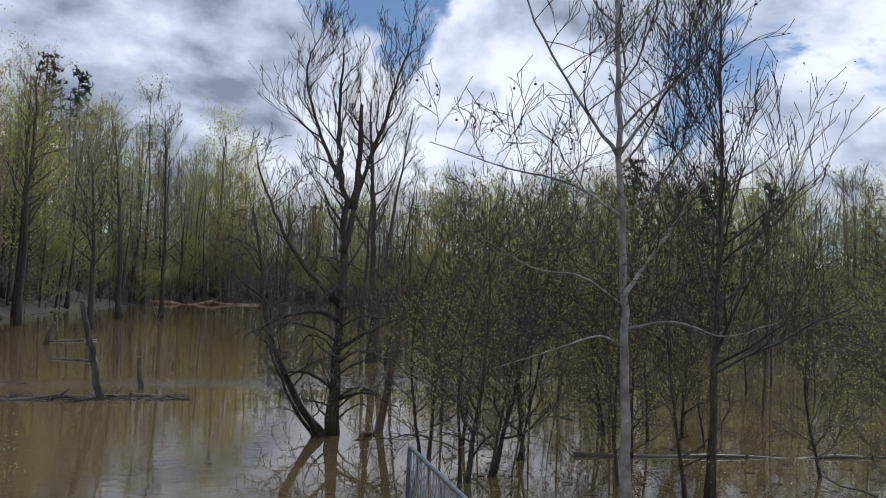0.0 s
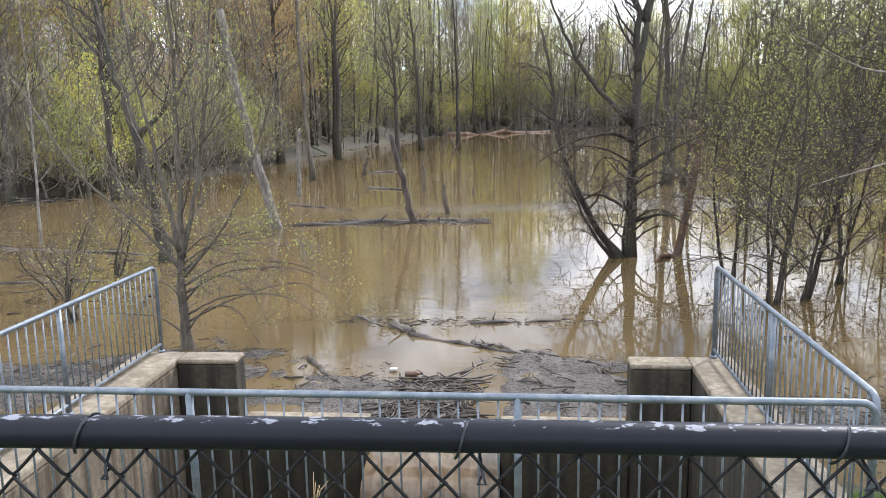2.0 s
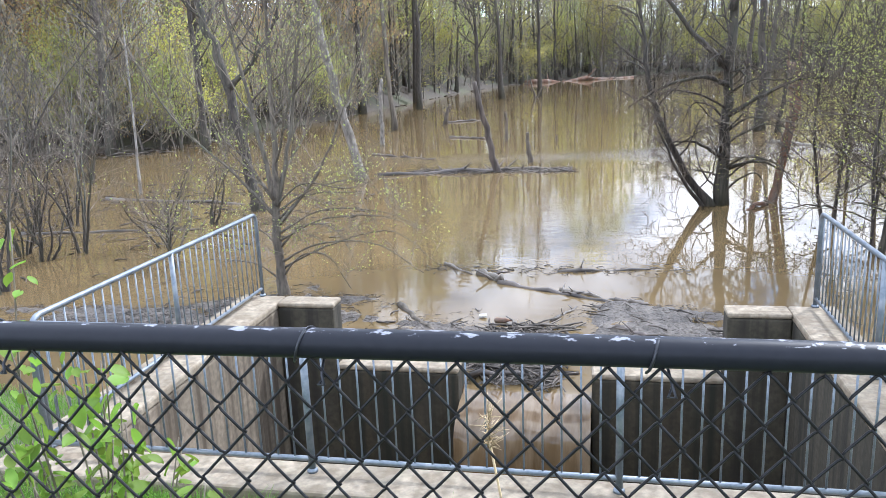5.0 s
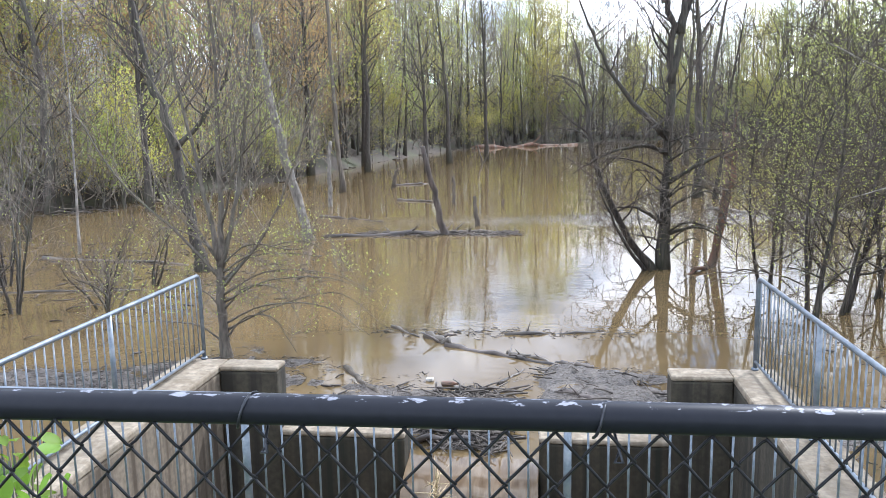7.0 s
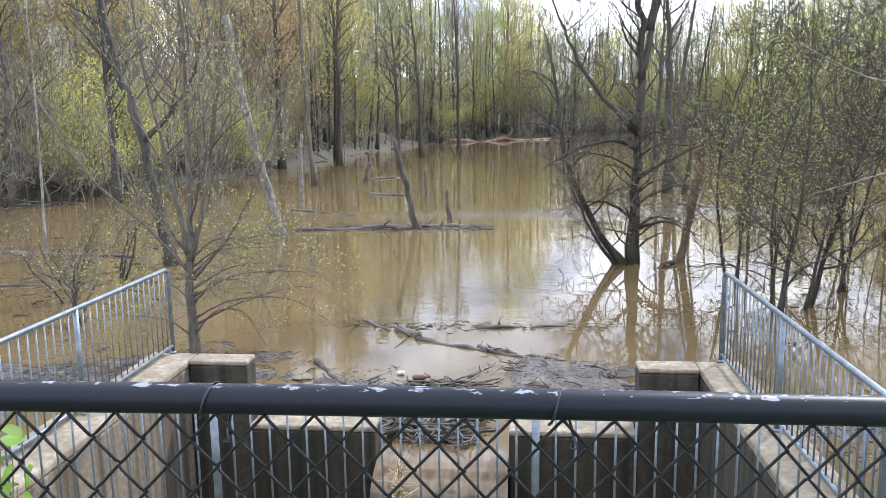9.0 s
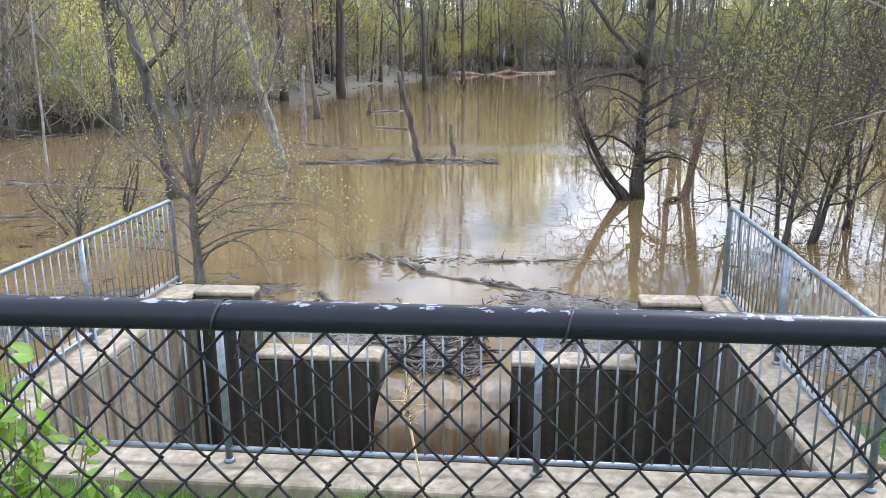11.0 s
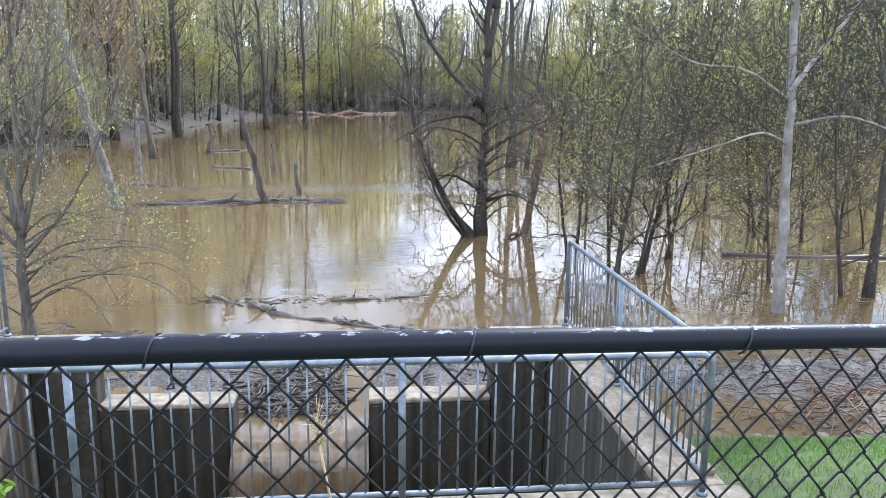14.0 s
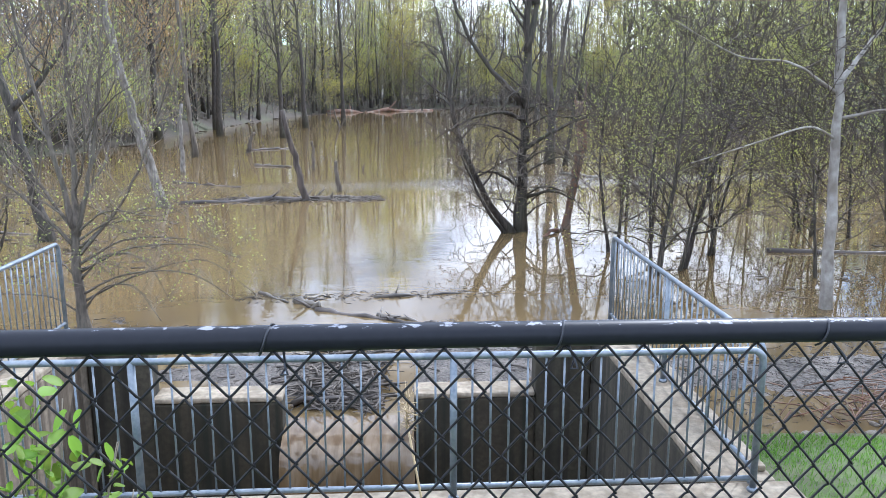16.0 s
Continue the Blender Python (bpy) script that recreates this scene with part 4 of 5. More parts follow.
    # leaning stump and short stumps out in the pond
    make_tree((-2.6, 27.2, WATER - 0.2), "leaning splintered dead trunk in open water", [([(0, 0, 0), (-0.35, 0, 1.4), (-0.75, 0, 3.1)], 0.13, 0.08, 0, 0.3, 0.4, 1, {})], 46, bark=M_DEAD, name="snag")
    make_tree((-1.75, 29.4, WATER - 0.2), "short charred-looking stump in open water", [([(0, 0, 0), (-0.04, 0, 0.6), (-0.12, 0, 1.28)], 0.11, 0.06, 0, 0.3, 0.4, 1, {})], 47, bark=M_DEAD, name="stump")
    make_tree((-1.25, 36.6, WATER - 0.2), "small stub of a stump breaking the surface", [([(0, 0, 0), (0.02, 0, 0.45)], 0.06, 0.04, 0, 0.3, 0.4, 1, {})], 48, bark=M_DEAD, name="stump")
    make_tree((-8.3, 46.4, WATER - 0.2), "tilted dark stump in open water", [([(0, 0, 0), (0.2, 0, 0.6), (0.45, 0, 1.35)], 0.15, 0.09, 0, 0.3, 0.4, 1, {})], 49, bark=M_DEAD, name="stump")
    make_tree((-3.5, 37.0, WATER - 0.2), "thin upright dead stub in open water", [([(0, 0, 0), (-0.02, 0, 1.5)], 0.08, 0.06, 0, 0.3, 0.4, 1, {})], 50, bark=M_DEAD, name="stump")
    make_tree((-5.2, 74.0, WATER - 0.2), "forked dead stub in open water", [([(0, 0, 0), (-0.5, 0, 1.9)], 0.12, 0.06, 0, 0.3, 0.4, 1, {}), ([(0, 0, 0), (0.5, 0, 1.0)], 0.12, 0.06, 0, 0.3, 0.4, 1, {})], 51, bark=M_DEAD, name="stump")
    # tree by the outlet with many thin stems and low leafy sprays
    rng = random.Random(58)
    sprays = []
    for k in range(13):
        z, reach, y = 0.5 + 0.12 * k, rng.uniform(1.1, 2.7), rng.uniform(-0.6, 0.7)
        way = 1 if k % 4 else -0.7
        sprays.append(([(0, 0, z), (0.3 * reach * way, y * 0.3, z + 0.35), (0.7 * reach * way, y * 0.8, z + rng.uniform(0.2, 0.6)), (reach * way, y, z + rng.uniform(-0.5, 0.5))],
                       0.018, 0.005, 9, 0.2, 0.7, 1, dict(rise=0.1, open_angle=0.7, bend=0.22)))
    make_tree((-4.42, 13.25, WATER - 0.3), "slim grey-brown multi-stemmed tree with leafy low sprays", [
        ([(0, 0, 0), (-0.05, 0, 1.3), (0.02, 0, 2.4), (0.1, 0, 4.2), (0.05, 0, 6.6)], 0.095, 0.015, 10, 0.35, 1.7, 3, UP),
        ([(-0.03, 0, 1.9), (-0.3, 0.1, 3.2), (-0.6, 0.1, 4.8), (-0.75, 0.1, 6.4)], 0.05, 0.01, 9, 0.2, 1.4, 3, UP),
        ([(0.0, 0, 1.8), (0.3, 0.1, 3.0), (0.5, 0.2, 4.3), (0.7, 0.2, 6.0)], 0.045, 0.01, 9, 0.2, 1.4, 3, UP),
        ([(-0.02, 0, 1.6), (-0.7, -0.1, 2.4), (-1.5, -0.2, 3.2), (-2.2, -0.2, 4.4)], 0.03, 0.008, 9, 0.2, 1.1, 2, UP),
        ([(0.02, 0, 1.5), (0.7, 0.1, 2.3), (1.2, 0.1, 3.3), (1.7, 0.1, 4.6)], 0.03, 0.008, 9, 0.2, 1.1, 2, UP),
    ] + sprays, 52, bark=M_BARK_DUN, twigs=M_TWIG_PALE, leaf=M_L_GREEN, leaf_count=6000, leaf_size=0.036, leaf_spread=0.09, rmin=0.0042, twig_r=0.014)


standing_trees()


def rng_bow(seed):
    return random.Random(seed).uniform(-0.55, 0.25)


def thicket_stem(place, seed, lean, height, r, leaf, count):
    slender_tree(place, "slim leafing sapling clump in the flooded thicket", lean, height, r * 0.7, seed, 26, 0.10, 1.3, 2, bow=rng_bow(seed), leaf=leaf, count=int(count * 3.6), size=0.03, spread=0.15, rise=0.25, bend=0.24)


def bare_shrub(place, seed, height):
    """Several crooked stems from one foot, arching outward, with fine bare twigs."""
    rng = random.Random(seed)
    stems = []
    for _ in range(rng.randrange(4, 7)):
        a, out = rng.random() * 6.28, height * rng.uniform(0.15, 0.5)
        c, d, h = math.cos(a) * out, math.sin(a) * out, height * rng.uniform(0.6, 1.1)
        stems.append(([(c * 0.05, d * 0.05, 0), (c * 0.25 + rng.gauss(0, 0.1), d * 0.25, h * 0.35), (c * 0.6 + rng.gauss(0, 0.12), d * 0.6, h * 0.72), (c, d, h)],
                      rng.uniform(0.022, 0.04), 0.008, 6, 0.25, 0.4 + height * 0.14, 1 if height < 3 else 2, dict(rise=0.2, kids=3, open_angle=0.75, bend=0.26)))
    make_tree((*place, WATER - 0.25), "bare crooked shrub with arching dark twigs in the flood", stems, seed, twigs=M_TWIG_PALE if seed % 2 else None,
              leaf=M_L_GREEN if seed % 3 == 0 else None, leaf_count=260, leaf_size=0.035, rmin=0.006, name="shrub", sides=6)


def thicket():
    rng = random.Random(77)
    for i, (x, y, lx) in enumerate(((5.2, 18.4, 0.5), (5.4, 18.5, 0.9), (5.45, 16.2, 1.3), (5.6, 16.3, 0.4), (6.15, 16.6, 1.0), (6.3, 16.8, 1.9), (7.3, 18.0, 1.6), (7.5, 18.1, 0.5))):
        thicket_stem((x, y), 100 + i, (lx, rng.uniform(-0.3, 0.6)), rng.uniform(5.0, 6.8), rng.uniform(0.05, 0.085), M_L_LIME, 560)
    for i in range(20):
        y = rng.uniform(14.5, 33)
        x = rng.uniform(8.2 + (y - 15) * 0.18, 9 + y * 0.95)
        h = rng.uniform(4.2, 7.2) + (y - 15) * 0.12
        thicket_stem((x, y), 130 + i, (rng.uniform(-0.5, 1.0), rng.uniform(-0.4, 0.4)), h, rng.uniform(0.03, 0.08), M_L_LIME if rng.random() < 0.75 else M_L_GREEN, rng.randrange(300, 800))
    for i in range(10):
        x, y = rng.uniform(6.5, 12.5), rng.uniform(19.5, 26)
        thicket_stem((x, y), 190 + i, (rng.uniform(-0.3, 0.6), 0), rng.uniform(5.5, 7.5), 0.06, M_L_LIME, 800)
    for i in range(9):
        a, d = radians(rng.uniform(36, 57)), rng.uniform(15, 31)
        thicket_stem((d * math.sin(a), d * math.cos(a)), 270 + i, (rng.uniform(-0.5, 0.8), 0), rng.uniform(3.5, 6.5), rng.uniform(0.035, 0.07), M_L_LIME, rng.randrange(300, 700))
    # bare drowned shrubs at the other side
    for i, (x, y, h) in enumerate(((-8.5, 16.5, 2.0), (-8.65, 18.8, 2.4), (-10.6, 15.2, 2.2), (-11.4, 15.7, 3.0), (-9.6, 13.0, 5.0), (-10.4, 13.4, 5.6), (-11.0, 12.6, 5.2), (-7.2, 14.8, 1.8))):
        bare_shrub((x, y), 230 + i, h)
    for i in range(13):
        y = rng.uniform(14, 27)
        bare_shrub((-rng.uniform(0.62, 0.95) * y, y), 250 + i, rng.uniform(2.0, 5.5))


thicket()


# ---- woods round the pond ----
def wood_prototype(name, label, seed, height, r, limbs, length, leaf, count, size, spread, lo=0.3, bark=None, depth=3, twigs=None, crook=0.4):
    rng = random.Random(seed)
    ctrl = [(0, 0, 0), (rng.uniform(-crook, crook), rng.uniform(-crook, crook), height * 0.4), (rng.uniform(-crook, crook), rng.uniform(-crook, crook), height)]
    return make_tree((0, -400, 0), label, [(ctrl, r, r * 0.12, limbs, lo, length, depth, dict(rise=0.5, open_angle=0.6, kids=3, rmin=0.018, twig_r=0.05))],
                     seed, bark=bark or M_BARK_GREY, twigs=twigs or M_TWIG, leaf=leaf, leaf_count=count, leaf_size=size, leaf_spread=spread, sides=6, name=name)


def pine_prototype(seed, height):
    rng = random.Random(seed)
    ob = empty("pine_tree", (0, -400, 0), "dark green pine rising above the bare woods", "tree", "woods round the pond")
    wood, needles = Soup(), Soup()
    wood.tube(spline([(0, 0, 0), (0.2, 0, height * 0.5), (0, 0, height)], 8), [0.24 * (1 - i / 9) + 0.02 for i in range(9)], 7)
    for k in range(46):
        u = 0.35 + 0.65 * k / 46
        z, a = height * u, rng.random() * 6.28
        ln = (1.08 - u) * 4.2 * rng.uniform(0.7, 1.2) + 0.4
        tip = Vector((math.cos(a) * ln, math.sin(a) * ln, z + ln * 0.22))
        root = Vector((0, 0, z))
        wood.tube([root, root.lerp(tip, 0.5) + Vector((0, 0, -0.05)), tip], [0.04, 0.03, 0.012], 4, cap=False)
        for _ in range(26):
            q = root.lerp(tip, rng.uniform(0.3, 1.05)) + sprig(rng, 0.14)
            way = (tip - root).normalized() * 0.6 + sprig(rng, 0.6)
            way.normalize()
            needles.leaf(q, way, way.cross(Vector((0, 0, 1))).normalized(), rng.uniform(0.25, 0.55))
    part("trunk", wood, M_BARK, ob)
    part("crown", needles, M_L_PINE, ob)
    return ob


TALL = {}          # height of each kind of tree


def skyline(a):
    """Height of the treetops over the eye, as a slope, by azimuth in degrees."""
    e = 24 if a < -17 else 12.6 if a < 2 else 8.2 if a < 14 else 9.0 if a < 22 else 10.0
    return math.tan(radians(e))


def on_bank(rng, back, low=-44, high=60):
    """A place in the woods: an azimuth, then a depth behind the shore along it."""
    a = rng.uniform(low, high)
    sx, cy = math.sin(radians(a)), math.cos(radians(a))
    d = 20.0
    while cy * d < shore(sx * d) and d < 220:
        d += 0.5
    d += back
    return sx * d, cy * d, a


def woods():
    rng = random.Random(99)
    W = "woods round the pond"
    bare = [wood_prototype("tree", "tall bare grey-brown tree in the leafless woods", 300 + i, 15 + i, 0.2, 15, 3.4, None, 0, 0, 0, bark=M_BARK) for i in range(3)]
    green = [wood_prototype("tree", "slim tree with thin fresh green leaves", 310 + i, 16 + 2 * i, 0.2, 15, 3.0, M_L_GREEN, 4200, 0.12, 0.5, lo=0.2, bark=M_BARK) for i in range(2)]
    yellow = [wood_prototype("tree", "young tree hazed with yellow-green leaves", 320 + i, 11 + 3 * i, 0.15, 15, 2.8, M_L_YELLOW, 4400, 0.115, 0.5, lo=0.12) for i in range(2)]
    russet = [wood_prototype("tree", "tree with russet budding twigs", 330 + i, 14 + i, 0.18, 15, 3.2, M_L_ORANGE, 4800, 0.115, 0.45, lo=0.2) for i in range(2)]
    shrub = [wood_prototype("shrub", "leafing undergrowth shrub on the bank", 340 + i, 3.6 + 0.6 * i, 0.05, 9, 1.7, (M_L_GREEN, M_L_YELLOW, None)[i], 1900, 0.09, 0.3, lo=0.05, depth=2) for i in range(3)]
    pine = pine_prototype(350, 17)
    for kind in bare + green + yellow + russet:
        TALL[kind.name] = max((kind.children[0].data.vertices[i].co.z for i in range(len(kind.children[0].data.vertices))), default=15.0)
    for ob in bare + green + yellow + russet + shrub + [pine]:
        ob["group"] = W
        for o in (ob,):
            o.location = (rng.uniform(-30, 30), rng.uniform(152, 165), 1.0)

    def plant(ob, x, y, s):
        copy_thing(ob, pose(x, y, ground_z(x, y) - 0.15, 0, 0, rng.uniform(0, 360)) @ Matrix.Diagonal((s, s, s * rng.uniform(0.9, 1.12), 1)))

    made = 0
    tries = 0
    while made < 175 and tries < 6000:
        tries += 1
        x, y, a = on_bank(rng, 0.5 + rng.random() ** 1.2 * 26)
        u = rng.random()
        if a < -14:
            kind = rng.choice(russet) if u < 0.48 else rng.choice(bare) if u < 0.74 else rng.choice(yellow) if u < 0.9 else rng.choice(green)
        elif a < 1:
            kind = rng.choice(yellow) if u < 0.32 else rng.choice(green) if u < 0.62 else rng.choice(bare)
        elif a < 18:
            kind = rng.choice(bare) if u < 0.5 else rng.choice(yellow) if u < 0.78 else rng.choice(green)
        else:
            kind = rng.choice(green) if u < 0.4 else rng.choice(bare) if u < 0.8 else rng.choice(yellow)
        room = math.hypot(x, y) * skyline(a) + 2.8 - ground_z(x, y)
        plant(kind, x, y, min(rng.uniform(0.95, 1.35) if y < 60 else rng.uniform(1.2, 1.75), room * rng.uniform(0.72, 0.98) / TALL[kind.name]))
        made += 1
    made = 0
    while made < 130:
        x, y, a = on_bank(rng, -1.0 + 26 * rng.random() ** 1.6)
        plant(rng.choice(shrub), x, y, rng.uniform(0.7, 1.4) * max(1.0, min(1.8, y / 60)))
        made += 1
    for x, y, s in ((-27, 128, 1.55), (-24, 136, 1.5), (31, 50, 0.8), (35, 53, 0.9), (38, 56, 0.85), (33, 60, 0.9), (40, 52, 0.8)):
        plant(pine, x, y, s)


woods()


def wood_belt(name, label, count, back, height, radius, seed, leaf_share, boughs, twigs, leaf_n, leaf_size, azimuths=(-44, 60)):
    """Far woods: slim stems with boughs, fine twigs and young leaves, too many to count."""
    rng = random.Random(seed)
    ob = tagged(new(name), label, "woods", kind="stuff")
    stem, wood, foliage = Soup(), Soup(), {k: Soup() for k in ("green", "yellow", "russet")}
    made = 0
    while made < count:
        x, y, a = on_bank(rng, rng.uniform(*back), *azimuths)
        made += 1
        far = max(1.0, min(1.7, y / 60))
        h, r = rng.uniform(*height) * far, rng.uniform(*radius) * far
        h = min(h, (math.hypot(x, y) * skyline(a) + 2.8 - ground_z(x, y)) * rng.uniform(0.6, 0.95))
        base = Vector((x, y, ground_z(x, y) - 0.2))
        top = base + Vector((rng.gauss(0, 0.05) * h, rng.gauss(0, 0.05) * h, h))
        mid = base.lerp(top, 0.5) + Vector((rng.gauss(0, 0.02) * h, rng.gauss(0, 0.02) * h, 0))
        stem.tube([base, mid, top], [r, r * 0.65, r * 0.2], 4, cap=False)
        u = rng.random()
        if a < -14:
            hue = "russet" if u < 0.62 else "yellow" if u < 0.85 else "green"
        elif a < 2:
            hue = "yellow" if u < 0.5 else "green"
        else:
            hue = "green" if u < 0.65 else "yellow"
        leafy = rng.random() < (leaf_share * 0.75 if 0 < a < 16 else leaf_share)
        for _ in range(boughs):
            v = rng.uniform(0.12, 0.97)
            p = base.lerp(mid, v * 2) if v < 0.5 else mid.lerp(top, v * 2 - 1)
            w = rng.random() * 6.28
            ln = h * (0.10 + 0.16 * (1 - v)) * rng.uniform(0.6, 1.3) + 0.4
            d = Vector((math.cos(w), math.sin(w), rng.uniform(0.4, 1.5))).normalized()
            q = p + d * ln
            wood.tube([p, q], [max(0.018, r * 0.32), 0.012 * far], 3, cap=False)
            for _ in range(twigs):
                s = p.lerp(q, rng.uniform(0.25, 1.0))
                e = s + (d * 0.6 + sprig(rng, 0.5) + Vector((0, 0, 0.35))).normalized() * ln * rng.uniform(0.25, 0.6)
                side = (e - s).cross(sprig(rng)).normalized() * 0.016 * far
                o = len(wood.v)
                wood.v += [s - side, s + side, e]
                wood.f.append((o, o + 1, o + 2))
            if leafy:
                f = foliage[hue]
                for _ in range(leaf_n):
                    s = p.lerp(q, rng.uniform(0.3, 1.15)) + sprig(rng, 0.22 + ln * 0.12)
                    d2 = sprig(rng).normalized()
                    f.leaf(s, d2, d2.orthogonal().normalized(), leaf_size * (0.5 + 0.5 * far) * rng.uniform(0.6, 1.4))
    tagged(part("stem", stem, M_BARK, ob), kind="stuff")
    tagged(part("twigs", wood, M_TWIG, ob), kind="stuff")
    for key, mat in (("green", M_L_GREEN), ("yellow", M_L_YELLOW), ("russet", M_L_ORANGE)):
        if foliage[key].v:
            tagged(part("foliage", foliage[key], mat, ob), kind="stuff")


wood_belt("far_woods", "dense leafless and budding woods behind the pond", 440, (12, 75), (11, 17), (0.04, 0.11), 500, 0.7, 14, 6, 24, 0.18)
wood_belt("far_woods", "bare and budding trees along the far shore", 420, (1.5, 34), (9.5, 15.5), (0.05, 0.15), 504, 0.6, 16, 8, 22, 0.17, (-22, 60))
wood_belt("undergrowth", "dense brush of thin stems along the flooded bank", 900, (-0.8, 16), (1.8, 5.5), (0.015, 0.04), 501, 0.7, 8, 5, 17, 0.095, (-30, 60))
wood_belt("undergrowth", "brush and saplings deeper in the woods", 520, (14, 50), (2.5, 6), (0.02, 0.06), 502, 0.75, 8, 4, 15, 0.16)
wood_belt("undergrowth", "grey thicket of brush on the wooded bank", 420, (-1.2, 12), (3, 8), (0.015, 0.05), 503, 0.55, 10, 5, 14, 0.08, (-44, -16))


# ---- driftwood and floating debris ----
def log(name, label, a, b, r, seed, mat=None, branches=2, z=None):
    rng = random.Random(seed)
    a, b = Vector((*a, 0)), Vector((*b, 0))
    ob = empty(name, (a.x, a.y, WATER if z is None else z), label, "log", "driftwood on the pond")
    s = Soup()
    n = 9
    pts = wobble(rng, [Vector((0, 0, 0)).lerp(b - a, i / n) for i in range(n + 1)], r * 0.35)
    s.tube(pts, [r * rng.uniform(0.8, 1.1) * (1 - 0.45 * i / n) for i in range(n + 1)], 8)
    part("trunk", s, mat or M_WETLOG, ob)
    for _ in range(branches):
        i = rng.randrange(2, n - 1)
        d = Vector((rng.uniform(-1, 1), rng.uniform(-1, 1), rng.uniform(0.2, 0.9))).normalized()
        t = Soup()
        ln = rng.uniform(2, 5) * r
        t.tube([pts[i], pts[i] + d * ln * 0.5, pts[i] + d * ln + sprig(rng, r * 0.4)], [r * 0.4, r * 0.25, r * 0.1], 5)
        part("branch_stub", t, mat or M_WETLOG, ob)
    return ob


def driftwood():
    log("log", "long dark half-sunk log in open water", (-6.6, 26.6), (-0.2, 27.9), 0.10, 401, branches=3)
    log("log", "grey log across the drift line", (-4.8, 27.3), (-1.1, 27.6), 0.14, 402, M_DEAD, 5)
    log("log", "thin branch floating in open water", (-8.5, 32.5), (-5.5, 30.7), 0.07, 403, branches=4)
    log("log", "thin branch floating in open water", (-6.5, 39.0), (-4.6, 38.0), 0.09, 404)
    log("log", "dark branch floating near the tilted stump", (-8.6, 48.0), (-6.2, 49.5), 0.1, 419)
    log("driftwood_log", "wet dark driftwood log with splintered end", (-0.95, 14.1), (0.95, 13.15), 0.068, 405, branches=3)
    log("driftwood_log", "flat wet plank-like driftwood", (0.1, 13.75), (1.0, 13.25), 0.05, 406)
    log("driftwood_log", "dark lens-shaped driftwood piece", (0.95, 13.25), (1.4, 13.05), 0.055, 420, branches=0)
    log("driftwood_log", "thin long branch lying on the water", (0.0, 14.85), (1.85, 15.1), 0.045, 407)
    log("driftwood_log", "pale peeled branch against the outlet wall", (-2.34, 12.84), (-1.45, 11.5), 0.06, 408, M_DEAD, 0)
    log("driftwood_log", "dark stub floating on its side", (-1.35, 14.65), (-0.9, 14.2), 0.09, 409)
    log("driftwood_log", "dark forked branch in the debris", (0.05, 12.2), (0.4, 12.9), 0.035, 410)
    log("driftwood_log", "split timber caught by the weir", (0.95, 12.0), (2.0, 11.0), 0.06, 411)
    log("driftwood_log", "dark crooked branch jammed in the weir slot", (-0.86, 10.5), (0.45, 10.72), 0.05, 412, z=WATER - 0.16)
    log("driftwood_log", "broken limb jammed above the weir slot", (-0.2, 10.7), (0.35, 11.6), 0.055, 421, z=WATER - 0.1)
    log("driftwood_log", "broken limb jammed above the weir slot", (-0.7, 11.4), (0.2, 10.85), 0.04, 422, z=WATER - 0.08)
    log("log", "long fallen trunk floating in the thicket", (8.8, 18.3), (18.5, 17.1), 0.09, 413, branches=3)
    log("log", "fallen trunk at the far shore", (-10, 112.0), (5, 122.0), 0.4, 414, M_ROT, 3)
    log("log", "pale fallen branch behind the dark tree", (7.3, 34.5), (9.4, 31.5), 0.12, 415, M_BIRCH, 1)
    log("log", "dark floating branch along the wooded bank", (-14, 22.5), (-9, 21.5), 0.07, 416)
    log("log", "dark floating branch along the wooded bank", (-13, 17.6), (-8.5, 18.3), 0.06, 417)
    log("log", "bent stick floating near the outlet", (-2.1, 15.3), (-1.5, 14.6), 0.035, 418)


driftwood()


CLEAR = ((-0.25, 12.9, 0.75, 0.75), (0.42, 11.2, 0.26, 1.3), (-1.3, 13.4, 0.9, 0.6))
COVER = ((-1.35, 11.2, 1.2, 1.0), (1.4, 11.5, 1.5, 1.35), (0.2, 11.0, 1.1, 1.0), (1.3, 12.6, 0.9, 0.55), (-4.2, 12.3, 1.6, 1.1), (-6.2, 11.6, 2.4, 1.0), (6.0, 10.7, 2.6, 0.75))


def litter_cover(x, y):
    """How thickly floating litter lies at a place: above nought is covered."""
    c = max(1 - math.hypot((x - a) / w, (y - b) / h) for a, b, w, h in COVER)
    c = min(c, *(math.hypot((x - a) / w, (y - b) / h) - 1 for a, b, w, h in CLEAR))
    return c + 0.55 * noise.noise(Vector((x * 1.3, y * 2.1, 4))) + 0.35 * noise.noise(Vector((x * 4.1, y * 5.3, 9))) - 0.02


